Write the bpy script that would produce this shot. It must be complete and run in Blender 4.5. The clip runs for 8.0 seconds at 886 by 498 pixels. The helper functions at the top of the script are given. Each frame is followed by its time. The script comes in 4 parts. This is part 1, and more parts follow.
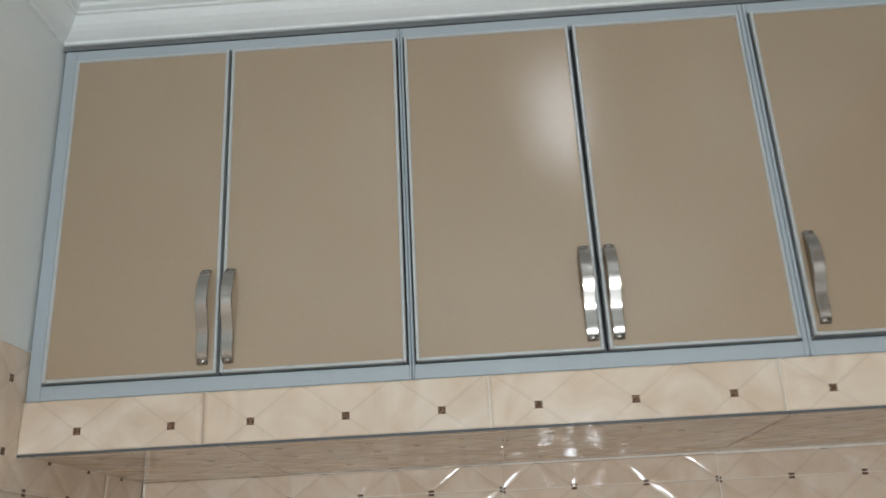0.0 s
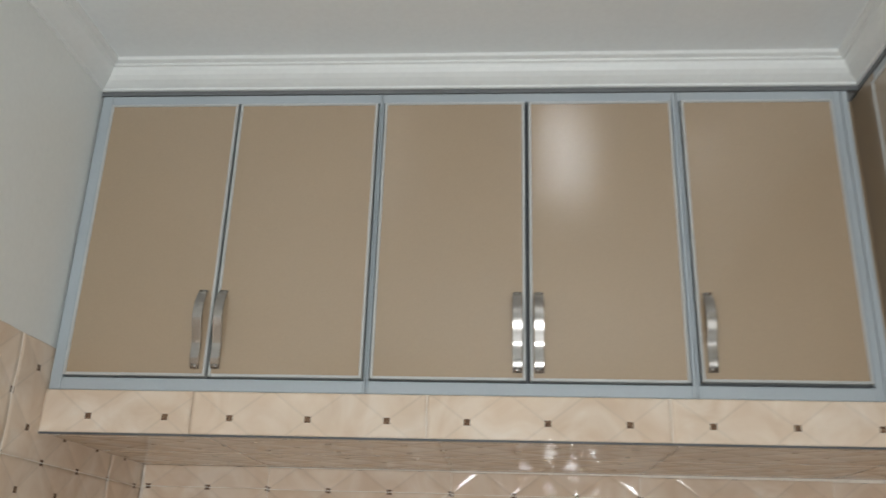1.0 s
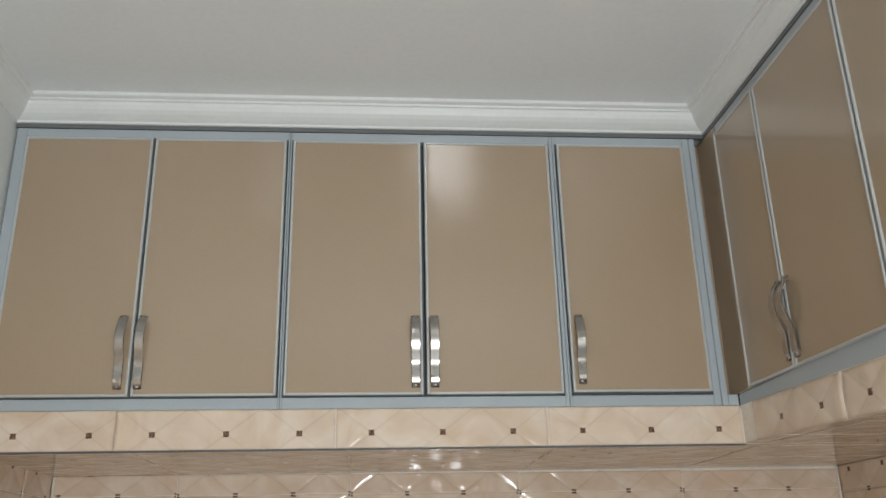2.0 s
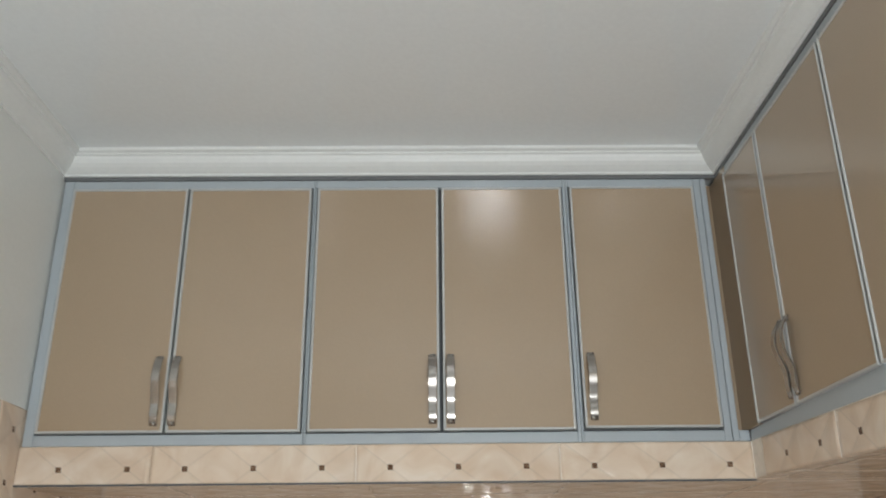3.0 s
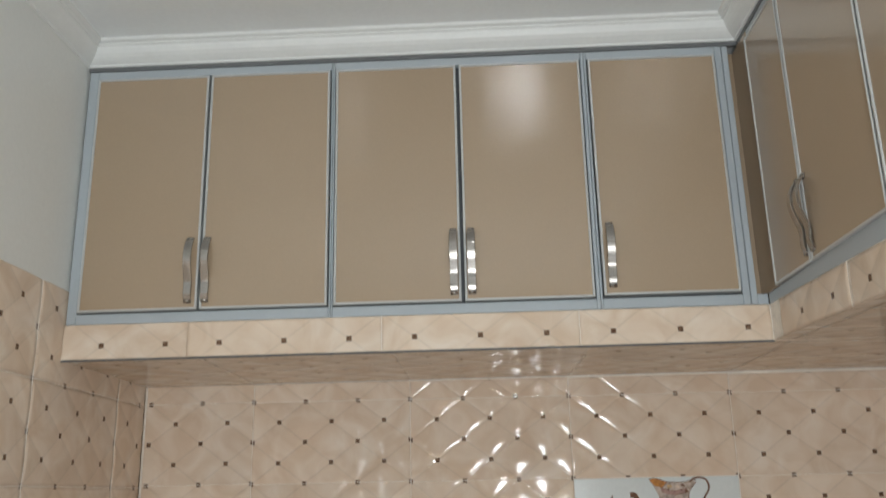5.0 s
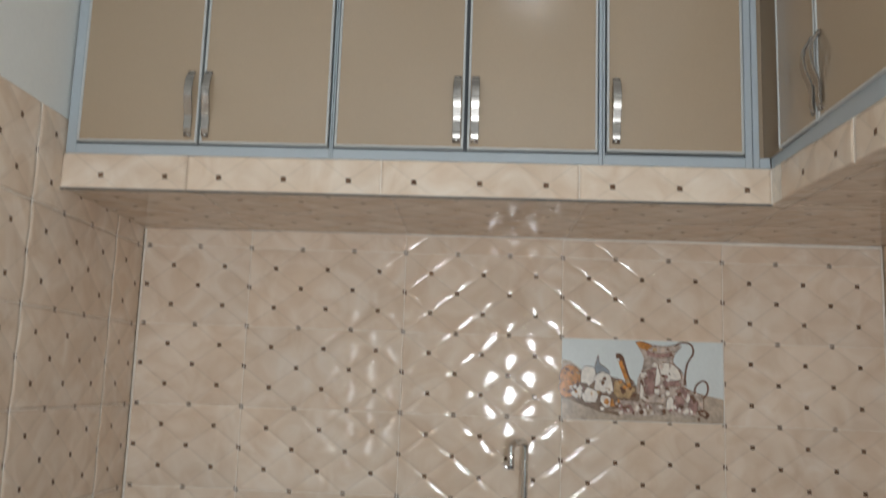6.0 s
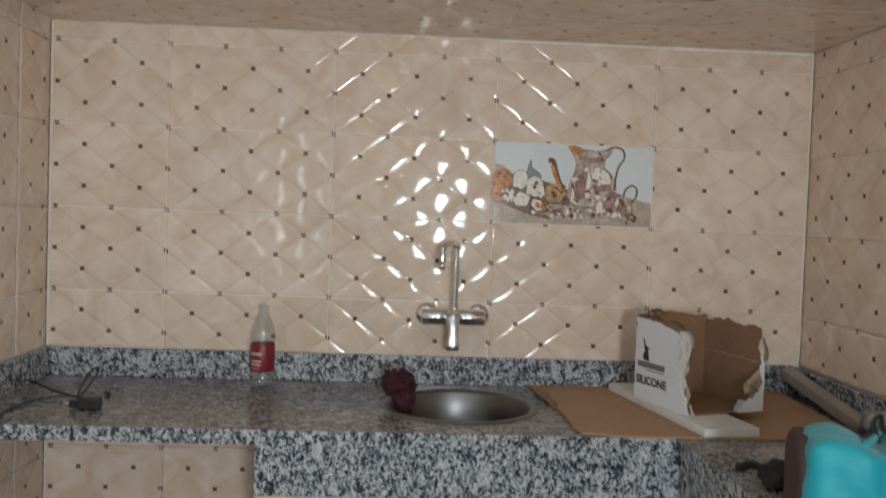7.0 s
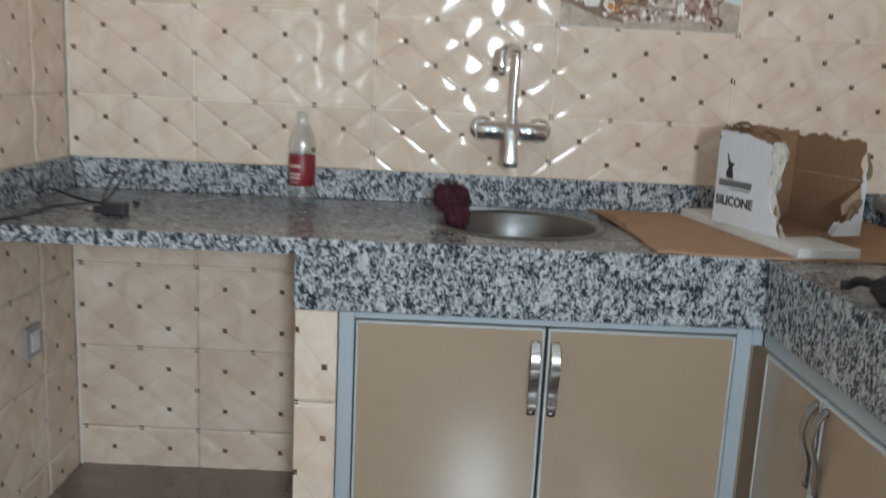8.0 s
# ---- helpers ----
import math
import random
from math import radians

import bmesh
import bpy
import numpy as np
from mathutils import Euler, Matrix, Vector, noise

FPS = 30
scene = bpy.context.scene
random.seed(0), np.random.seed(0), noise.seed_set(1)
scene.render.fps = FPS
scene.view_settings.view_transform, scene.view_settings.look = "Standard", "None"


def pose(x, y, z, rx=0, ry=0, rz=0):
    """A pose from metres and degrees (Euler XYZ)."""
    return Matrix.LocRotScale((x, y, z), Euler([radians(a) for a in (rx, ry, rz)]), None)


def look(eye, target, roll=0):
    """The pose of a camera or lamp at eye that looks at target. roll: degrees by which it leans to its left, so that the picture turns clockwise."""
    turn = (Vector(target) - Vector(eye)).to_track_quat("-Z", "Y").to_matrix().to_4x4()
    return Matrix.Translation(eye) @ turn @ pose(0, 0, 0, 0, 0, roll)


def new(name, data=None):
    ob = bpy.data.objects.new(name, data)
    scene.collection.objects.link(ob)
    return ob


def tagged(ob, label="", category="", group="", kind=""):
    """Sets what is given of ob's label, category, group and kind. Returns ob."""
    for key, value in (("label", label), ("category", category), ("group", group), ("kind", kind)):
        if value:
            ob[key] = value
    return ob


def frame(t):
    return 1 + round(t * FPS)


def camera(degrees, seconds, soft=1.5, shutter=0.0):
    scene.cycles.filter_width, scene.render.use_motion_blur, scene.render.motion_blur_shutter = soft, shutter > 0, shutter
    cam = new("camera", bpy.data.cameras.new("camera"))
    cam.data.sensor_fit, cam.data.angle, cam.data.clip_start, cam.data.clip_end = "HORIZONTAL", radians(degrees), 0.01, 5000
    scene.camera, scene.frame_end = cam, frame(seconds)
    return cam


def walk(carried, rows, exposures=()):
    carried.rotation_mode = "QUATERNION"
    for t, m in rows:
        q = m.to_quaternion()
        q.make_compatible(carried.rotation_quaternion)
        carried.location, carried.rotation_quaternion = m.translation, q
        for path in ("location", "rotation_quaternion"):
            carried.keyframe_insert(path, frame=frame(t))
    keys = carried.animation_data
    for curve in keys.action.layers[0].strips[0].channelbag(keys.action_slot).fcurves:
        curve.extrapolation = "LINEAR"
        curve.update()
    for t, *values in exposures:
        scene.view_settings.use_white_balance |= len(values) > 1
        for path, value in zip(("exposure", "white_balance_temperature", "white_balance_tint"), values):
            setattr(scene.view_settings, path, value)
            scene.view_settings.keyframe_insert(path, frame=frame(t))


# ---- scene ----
cam = camera(54.4, 8.0, soft=1.5, shutter=0.4)
PATH = [
    (0, (0.809, -2.07, 1.712), (0.745, -0.192, 2.398), -3.0),
    (0.5, (0.975, -2.232, 1.679), (0.763, -0.367, 2.369), 1.3),
    (1, (0.979, -2.371, 1.667), (0.843, -0.505, 2.372), 1.7),
    (1.5, (0.861, -2.558, 1.674), (0.996, -0.679, 2.346), -0.6),
    (1.7, (0.878, -2.586, 1.672), (1.038, -0.71, 2.347), -1.3),
    (2.8, (0.993, -2.716, 1.704), (1.08, -0.842, 2.396), -0.8),
    (3, (1.015, -2.734, 1.681), (1.039, -0.874, 2.417), -0.6),
    (3.5, (1.058, -2.752, 1.675), (0.998, -0.909, 2.448), 0.2),
    (4, (1.041, -2.752, 1.652), (0.956, -0.921, 2.452), 1.2),
    (4.5, (1.072, -2.737, 1.586), (0.986, -0.876, 2.314), -0.8),
    (4.7, (1.073, -2.734, 1.585), (0.994, -0.843, 2.232), -1.3),
    (5.8, (1.081, -2.722, 1.495), (0.996, -0.758, 1.862), 0.9),
    (6, (1.075, -2.706, 1.463), (0.994, -0.731, 1.769), 1.9),
    (6.5, (1.068, -2.67, 1.385), (1.085, -0.674, 1.501), 2.1),
    (7, (1.058, -2.656, 1.374), (1.16, -0.66, 1.301), 2.0),
    (7.4, (1.051, -2.656, 1.313), (1.198, -0.671, 1.117), 1.5),
    (7.5, (1.048, -2.638, 1.297), (1.194, -0.656, 1.069), 0.9),
    (7.6, (1.044, -2.611, 1.28), (1.135, -0.631, 1.019), 0.5),
    (7.8, (1.035, -2.536, 1.244), (1.033, -0.563, 0.919), 2.0),
    (7.9, (1.029, -2.487, 1.225), (1.034, -0.519, 0.87), 2.7),
    (8, (1.023, -2.431, 1.206), (1.052, -0.469, 0.819), 2.8),
]
walk(cam, [(t, look(eye, target, roll)) for t, eye, target, roll in PATH], [(0.0, 0.04, 6300, 8), (1.2, 0.02, 6580, 10), (5.0, 0.0, 6580, 10), (6.0, -0.04, 6430, 10), (6.5, -0.07, 6430, 10), (7.0, 0.0, 6350, 10), (8.0, 0.34, 5850, 6)])

# ---------------------------------------------------------------- light
world = bpy.data.worlds.new("world")
scene.world = world
world.use_nodes = True
wn = world.node_tree.nodes
sky = wn.new("ShaderNodeTexSky")
sky.sky_type, sky.sun_disc = "NISHITA", False
sky.sun_elevation, sky.sun_rotation = radians(42), radians(150)
wn["Background"].inputs["Strength"].default_value = 0.12
world.node_tree.links.new(sky.outputs[0], wn["Background"].inputs[0])

sun = new("sun", bpy.data.lights.new("sun", "SUN"))
sun.data.energy, sun.data.angle, sun.data.color = 2.5, radians(0.6), (1.0, 0.95, 0.87)
sun.matrix_world = look((-4, 5, 6), (0, 0, 0))

# the window behind the camera: daylight comes in through its opening
WX0, WX1, WZ0, WZ1, REAR = 1.245, 1.535, 1.11, 1.71, -3.75
day = new("window_daylight", bpy.data.lights.new("window_daylight", "AREA"))
day.data.shape, day.data.size, day.data.size_y = "RECTANGLE", WX1 - WX0 - 0.04, WZ1 - WZ0 - 0.04
day.data.energy, day.data.color = 49.0, (0.90, 0.96, 1.0)
day.matrix_world = look(((WX0 + WX1) / 2, REAR - 0.06, (WZ0 + WZ1) / 2), ((WX0 + WX1) / 2 - 1.9, 0, (WZ0 + WZ1) / 2 + 2.1))
# a second, dimmer opening near the corner
VX0, VX1, VZ0, VZ1 = 0.17, 0.33, 0.90, 1.90
dim = new("side_daylight", bpy.data.lights.new("side_daylight", "AREA"))
dim.data.shape, dim.data.size, dim.data.size_y = "RECTANGLE", VX1 - VX0 - 0.04, VZ1 - VZ0 - 0.04
dim.data.energy, dim.data.color = 4.3, (0.92, 0.97, 1.0)
dim.matrix_world = look(((VX0 + VX1) / 2, REAR - 0.06, (VZ0 + VZ1) / 2), ((VX0 + VX1) / 2, 0, (VZ0 + VZ1) / 2))


# ---------------------------------------------------------------- materials
def material(name, color, rough=0.5, metal=0.0, coat=0.0, coat_rough=0.05, var=0.08, scale=6.0, fine=80.0, bump=0.0, bump_scale=120.0, rough_var=0.0, stretch=(1, 1, 1), sheen=0.0):
    """A surface with a broad and a fine variation of its colour, and a fine relief."""
    m = bpy.data.materials.new(name)
    m.use_nodes = True
    nt, b = m.node_tree, m.node_tree.nodes["Principled BSDF"]
    b.inputs["Roughness"].default_value, b.inputs["Metallic"].default_value = rough, metal
    b.inputs["Coat Weight"].default_value, b.inputs["Coat Roughness"].default_value = coat, coat_rough
    b.inputs["Sheen Weight"].default_value = sheen
    tc, mp = nt.nodes.new("ShaderNodeTexCoord"), nt.nodes.new("ShaderNodeMapping")
    mp.inputs["Scale"].default_value = stretch
    nt.links.new(tc.outputs["Object"], mp.inputs[0])
    big, small = nt.nodes.new("ShaderNodeTexNoise"), nt.nodes.new("ShaderNodeTexNoise")
    big.inputs["Scale"].default_value, small.inputs["Scale"].default_value = scale, fine
    big.inputs["Detail"].default_value, small.inputs["Detail"].default_value = 4, 3
    nt.links.new(mp.outputs[0], big.inputs[0])
    nt.links.new(mp.outputs[0], small.inputs[0])
    add = nt.nodes.new("ShaderNodeMath")
    add.operation = "ADD"
    nt.links.new(big.outputs[0], add.inputs[0])
    nt.links.new(small.outputs[0], add.inputs[1])
    rng = nt.nodes.new("ShaderNodeMapRange")
    rng.inputs[1].default_value, rng.inputs[2].default_value = 0.6, 1.4
    rng.inputs[3].default_value, rng.inputs[4].default_value = 1 - var, 1 + var
    nt.links.new(add.outputs[0], rng.inputs[0])
    mul = nt.nodes.new("ShaderNodeVectorMath")
    mul.operation = "SCALE"
    mul.inputs[0].default_value = color
    nt.links.new(rng.outputs[0], mul.inputs["Scale"])
    nt.links.new(mul.outputs[0], b.inputs["Base Color"])
    if rough_var:
        r2 = nt.nodes.new("ShaderNodeMapRange")
        r2.inputs[1].default_value, r2.inputs[2].default_value = 0.3, 0.7
        r2.inputs[3].default_value, r2.inputs[4].default_value = rough - rough_var, rough + rough_var
        nt.links.new(big.outputs[0], r2.inputs[0])
        nt.links.new(r2.outputs[0], b.inputs["Roughness"])
    if bump:
        n3, bp = nt.nodes.new("ShaderNodeTexNoise"), nt.nodes.new("ShaderNodeBump")
        n3.inputs["Scale"].default_value, n3.inputs["Detail"].default_value = bump_scale, 3
        nt.links.new(mp.outputs[0], n3.inputs[0])
        bp.inputs["Strength"].default_value, bp.inputs["Distance"].default_value = bump, 0.002
        nt.links.new(n3.outputs[0], bp.inputs["Height"])
        nt.links.new(bp.outputs[0], b.inputs["Normal"])
        if coat:
            nt.links.new(bp.outputs[0], b.inputs["Coat Normal"])
    return m


def math_node(nt, op, a, b=None):
    n = nt.nodes.new("ShaderNodeMath")
    n.operation = op
    for k, v in enumerate((a, b)):
        if v is None:
            continue
        if isinstance(v, (int, float)):
            n.inputs[k].default_value = v
        else:
            nt.links.new(v, n.inputs[k])
    return n.outputs[0]


def tile_material(name, cream, dark):
    """Glazed ceramic: cream marbling and small dark square insets at the corners of its diamonds."""
    m = bpy.data.materials.new(name)
    m.use_nodes = True
    nt, b = m.node_tree, m.node_tree.nodes["Principled BSDF"]
    b.inputs["Roughness"].default_value = 0.065
    b.inputs["Specular IOR Level"].default_value = 0.23
    uv = nt.nodes.new("ShaderNodeUVMap")
    sep = nt.nodes.new("ShaderNodeSeparateXYZ")
    nt.links.new(uv.outputs[0], sep.inputs[0])
    u = math_node(nt, "DIVIDE", sep.outputs[0], 0.5 / 6)
    v = math_node(nt, "DIVIDE", sep.outputs[1], 0.0625)
    a = math_node(nt, "MULTIPLY", math_node(nt, "ADD", u, v), 0.5)
    c = math_node(nt, "MULTIPLY", math_node(nt, "SUBTRACT", u, v), 0.5)
    da = math_node(nt, "SUBTRACT", a, math_node(nt, "ROUND", a))
    dc = math_node(nt, "SUBTRACT", c, math_node(nt, "ROUND", c))
    du = math_node(nt, "ABSOLUTE", math_node(nt, "MULTIPLY", math_node(nt, "ADD", da, dc), 0.5 / 6))
    dv = math_node(nt, "ABSOLUTE", math_node(nt, "MULTIPLY", math_node(nt, "SUBTRACT", da, dc), 0.0625))
    dot = math_node(nt, "LESS_THAN", math_node(nt, "MAXIMUM", du, dv), 0.0066)
    tc, info = nt.nodes.new("ShaderNodeTexCoord"), nt.nodes.new("ShaderNodeObjectInfo")
    shift = nt.nodes.new("ShaderNodeVectorMath")
    comb = nt.nodes.new("ShaderNodeCombineXYZ")
    for k in range(3):
        nt.links.new(math_node(nt, "MULTIPLY", info.outputs["Random"], 7.0 + 3 * k), comb.inputs[k])
    nt.links.new(tc.outputs["Object"], shift.inputs[0])
    nt.links.new(comb.outputs[0], shift.inputs[1])
    n1, n2, n3 = (nt.nodes.new("ShaderNodeTexNoise") for _ in range(3))
    for n, sc, d, dis in ((n1, 9.0, 5, 1.2), (n2, 3.0, 3, 0.5), (n3, 260.0, 2, 0.0)):
        n.inputs["Scale"].default_value, n.inputs["Detail"].default_value, n.inputs["Distortion"].default_value = sc, d, dis
        nt.links.new(shift.outputs[0], n.inputs[0])
    ramp = nt.nodes.new("ShaderNodeValToRGB")
    ramp.color_ramp.elements[0].position, ramp.color_ramp.elements[0].color = 0.34, (*[x * y for x, y in zip(cream, (0.90, 0.84, 0.78))], 1)
    ramp.color_ramp.elements[1].position, ramp.color_ramp.elements[1].color = 0.60, (*cream, 1)
    mid = ramp.color_ramp.elements.new(0.72)
    mid.color = (*[min(0.9, x * y) for x, y in zip(cream, (1.05, 1.09, 1.14))], 1)
    nt.links.new(n1.outputs[0], ramp.inputs[0])
    tint = nt.nodes.new("ShaderNodeVectorMath")
    tint.operation = "SCALE"
    r = nt.nodes.new("ShaderNodeMapRange")
    r.inputs[1].default_value, r.inputs[2].default_value, r.inputs[3].default_value, r.inputs[4].default_value = 0.3, 0.7, 0.94, 1.05
    nt.links.new(n2.outputs[0], r.inputs[0])
    # grooves darkened: the creases' shade is put into the glaze colour
    groove = math_node(nt, "MINIMUM", math_node(nt, "ABSOLUTE", da), math_node(nt, "ABSOLUTE", dc))
    groove_shade = nt.nodes.new("ShaderNodeMapRange")
    groove_shade.inputs[1].default_value, groove_shade.inputs[2].default_value, groove_shade.inputs[3].default_value, groove_shade.inputs[4].default_value = 0.0, 0.035, 0.90, 1.0
    nt.links.new(groove, groove_shade.inputs[0])
    nt.links.new(ramp.outputs[0], tint.inputs[0])
    nt.links.new(math_node(nt, "MULTIPLY", r.outputs[0], groove_shade.outputs[0]), tint.inputs["Scale"])
    brown = nt.nodes.new("ShaderNodeValToRGB")
    brown.color_ramp.elements[0].position, brown.color_ramp.elements[0].color = 0.40, (*dark, 1)
    brown.color_ramp.elements[1].position, brown.color_ramp.elements[1].color = 0.66, (0.30, 0.19, 0.12, 1)
    nt.links.new(n3.outputs[0], brown.inputs[0])
    mix = nt.nodes.new("ShaderNodeMix")
    mix.data_type = "RGBA"
    nt.links.new(dot, mix.inputs["Factor"])
    nt.links.new(tint.outputs[0], mix.inputs["A"])
    nt.links.new(brown.outputs[0], mix.inputs["B"])
    nt.links.new(mix.outputs["Result"], b.inputs["Base Color"])
    return m


def granite_material(name, rough=0.19):
    m = bpy.data.materials.new(name)
    m.use_nodes = True
    nt, b = m.node_tree, m.node_tree.nodes["Principled BSDF"]
    tc, mp = nt.nodes.new("ShaderNodeTexCoord"), nt.nodes.new("ShaderNodeMapping")
    b.inputs["Specular IOR Level"].default_value = 0.32
    mp.inputs["Rotation"].default_value = (0.3, 0.5, 0.25)
    mp.inputs["Scale"].default_value = (1.1, 1.0, 0.85)
    nt.links.new(tc.outputs["Object"], mp.inputs[0])
    warp = nt.nodes.new("ShaderNodeTexNoise")
    warp.inputs["Scale"].default_value, warp.inputs["Detail"].default_value = 90, 2
    nt.links.new(mp.outputs[0], warp.inputs[0])
    off = nt.nodes.new("ShaderNodeVectorMath")
    off.operation = "MULTIPLY_ADD"
    off.inputs[1].default_value = (0.009, 0.009, 0.009)
    nt.links.new(warp.outputs["Color"], off.inputs[0])
    nt.links.new(mp.outputs[0], off.inputs[2])
    grains = []
    for size in (84, 165, 340, 34):
        v, sp = nt.nodes.new("ShaderNodeTexVoronoi"), nt.nodes.new("ShaderNodeSeparateXYZ")
        v.inputs["Scale"].default_value = size
        nt.links.new(off.outputs[0], v.inputs[0])
        nt.links.new(v.outputs["Color"], sp.inputs[0])
        grains.append(sp.outputs[0])
    val = math_node(nt, "ADD", math_node(nt, "MULTIPLY", grains[0], 0.30), math_node(nt, "MULTIPLY", grains[1], 0.42))
    val = math_node(nt, "ADD", val, math_node(nt, "MULTIPLY", grains[2], 0.28))
    # a few large pale crystals
    val = math_node(nt, "MAXIMUM", val, math_node(nt, "MULTIPLY", math_node(nt, "GREATER_THAN", grains[3], 0.95), math_node(nt, "ADD", math_node(nt, "MULTIPLY", grains[1], 0.3), 0.50)))
    ramp = nt.nodes.new("ShaderNodeValToRGB")
    ramp.color_ramp.interpolation = "LINEAR"
    ramp.color_ramp.elements[0].position, ramp.color_ramp.elements[0].color = 0.22, (0.026, 0.033, 0.040, 1)
    ramp.color_ramp.elements[1].position, ramp.color_ramp.elements[1].color = 0.80, (0.60, 0.59, 0.60, 1)
    for p, col in ((0.38, (0.046, 0.057, 0.066, 1)), (0.45, (0.165, 0.182, 0.195, 1)), (0.56, (0.335, 0.35, 0.36, 1))):
        ramp.color_ramp.elements.new(p).color = col
    nt.links.new(val, ramp.inputs[0])
    dust = nt.nodes.new("ShaderNodeTexNoise")
    dust.inputs["Scale"].default_value, dust.inputs["Detail"].default_value = 5, 5
    nt.links.new(tc.outputs["Object"], dust.inputs[0])
    rr = nt.nodes.new("ShaderNodeMapRange")
    rr.inputs[1].default_value, rr.inputs[2].default_value, rr.inputs[3].default_value, rr.inputs[4].default_value = 0.3, 0.7, rough - 0.05, rough + 0.10
    nt.links.new(dust.outputs[0], rr.inputs[0])
    nt.links.new(rr.outputs[0], b.inputs["Roughness"])
    # dust on upward faces; its dark brown also tones down the light there
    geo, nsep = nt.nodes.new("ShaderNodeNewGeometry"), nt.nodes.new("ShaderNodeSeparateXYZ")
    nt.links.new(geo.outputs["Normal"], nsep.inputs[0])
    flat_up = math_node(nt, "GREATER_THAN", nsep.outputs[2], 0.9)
    dust_tone = nt.nodes.new("ShaderNodeMapRange")
    dust_tone.inputs[1].default_value, dust_tone.inputs[2].default_value, dust_tone.inputs[3].default_value, dust_tone.inputs[4].default_value = 0.3, 0.7, 0.22, 0.50
    nt.links.new(dust.outputs[0], dust_tone.inputs[0])
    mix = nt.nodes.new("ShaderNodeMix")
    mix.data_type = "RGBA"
    nt.links.new(math_node(nt, "MULTIPLY", flat_up, dust_tone.outputs[0]), mix.inputs["Factor"])
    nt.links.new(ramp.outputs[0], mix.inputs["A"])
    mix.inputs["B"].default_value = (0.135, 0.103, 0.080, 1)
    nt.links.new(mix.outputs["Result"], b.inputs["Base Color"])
    return m


def clear_plastic(name):
    """Thin clear plastic: mostly see-through, with a weak gloss and a little milkiness."""
    m = bpy.data.materials.new(name)
    m.use_nodes = True
    nt = m.node_tree
    nt.nodes.clear()
    clear, gloss, milk, mix, both, out = (nt.nodes.new("ShaderNode" + k) for k in ("BsdfTransparent", "BsdfGlossy", "BsdfDiffuse", "MixShader", "MixShader", "OutputMaterial"))
    clear.inputs["Color"].default_value = (0.97, 0.98, 0.98, 1)
    gloss.inputs["Roughness"].default_value = 0.08
    milk.inputs["Color"].default_value = (0.75, 0.76, 0.76, 1)
    mix.inputs[0].default_value, both.inputs[0].default_value = 0.07, 0.03
    nt.links.new(clear.outputs[0], mix.inputs[1])
    nt.links.new(gloss.outputs[0], mix.inputs[2])
    nt.links.new(mix.outputs[0], both.inputs[1])
    nt.links.new(milk.outputs[0], both.inputs[2])
    nt.links.new(both.outputs[0], out.inputs[0])
    return m


M_PAINT = material("white_paint", (0.80, 0.81, 0.78), 0.42, var=0.03, scale=2.5, bump=0.06, bump_scale=30, rough_var=0.08)
M_CEIL = material("ceiling_paint", (0.88, 0.905, 0.905), 0.13, var=0.03, scale=2.0, bump=0.02, bump_scale=6, rough_var=0.02)
M_PLASTER = material("cornice_plaster", (0.82, 0.83, 0.81), 0.45, var=0.03, scale=8, bump=0.08, bump_scale=60)
M_TILE = tile_material("ceramic_tile", (0.80, 0.665, 0.535), (0.085, 0.045, 0.028))
M_GROUT = material("white_grout", (0.86, 0.79, 0.70), 0.6, var=0.12, scale=20, bump=0.2)
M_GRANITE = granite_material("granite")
M_FLOOR = material("floor_tile", (0.105, 0.065, 0.052), 0.26, var=0.15, scale=8, rough_var=0.03, coat=1.0, coat_rough=0.26)
M_FLOOR.node_tree.nodes["Principled BSDF"].inputs["Specular IOR Level"].default_value = 0.9
M_ALU = material("painted_aluminium", (0.425, 0.47, 0.50), 0.38, var=0.05, scale=5, fine=200, rough_var=0.06, coat=0.15)
M_ALU_EDGE = material("door_edge_aluminium", (0.58, 0.59, 0.58), 0.32, metal=0.25, var=0.05, scale=7, fine=200)
M_PANEL = material("door_panel", (0.400, 0.295, 0.195), 0.38, coat=1.0, coat_rough=0.125, var=0.05, scale=2.2, fine=300, bump=0.03, bump_scale=4)
M_PANEL.node_tree.nodes["Principled BSDF"].inputs["Coat IOR"].default_value = 1.54
M_DARK = material("dark_inside", (0.03, 0.03, 0.032), 0.7)
M_STRIP = material("dark_grey_strip", (0.16, 0.165, 0.17), 0.5)
M_CHARCOAL = material("charcoal_grey", (0.10, 0.105, 0.11), 0.6)
M_NICKEL = material("brushed_nickel", (0.44, 0.41, 0.38), 0.25, metal=1.0, var=0.06, fine=400, stretch=(1, 1, 0.1))
M_CHROME = material("chrome", (0.78, 0.79, 0.80), 0.07, metal=1.0, var=0.02)
M_SATIN = material("satin_chrome", (0.74, 0.75, 0.76), 0.20, metal=1.0, var=0.02)
M_STEEL = material("stainless_steel", (0.20, 0.195, 0.19), 0.36, metal=1.0, var=0.05, fine=300)
M_CARD = material("corrugated_cardboard", (0.42, 0.255, 0.15), 0.75, var=0.10, scale=9, fine=120, bump=0.15, bump_scale=90)
# card brown darkened to hold part of the shade inside the carton
M_CARD_DARK = material("dark_cardboard", (0.27, 0.155, 0.083), 0.8, var=0.18, scale=10, fine=90, bump=0.25, bump_scale=60)
M_CREASE = material("frayed_card", (0.42, 0.30, 0.19), 0.85, var=0.2, scale=40)
M_TORN = material("torn_paper", (0.60, 0.56, 0.50), 0.85, var=0.2, scale=40, bump=0.5, bump_scale=80)
M_BOXWHITE = material("white_printed_card", (0.74, 0.75, 0.77), 0.45, var=0.06, scale=12)
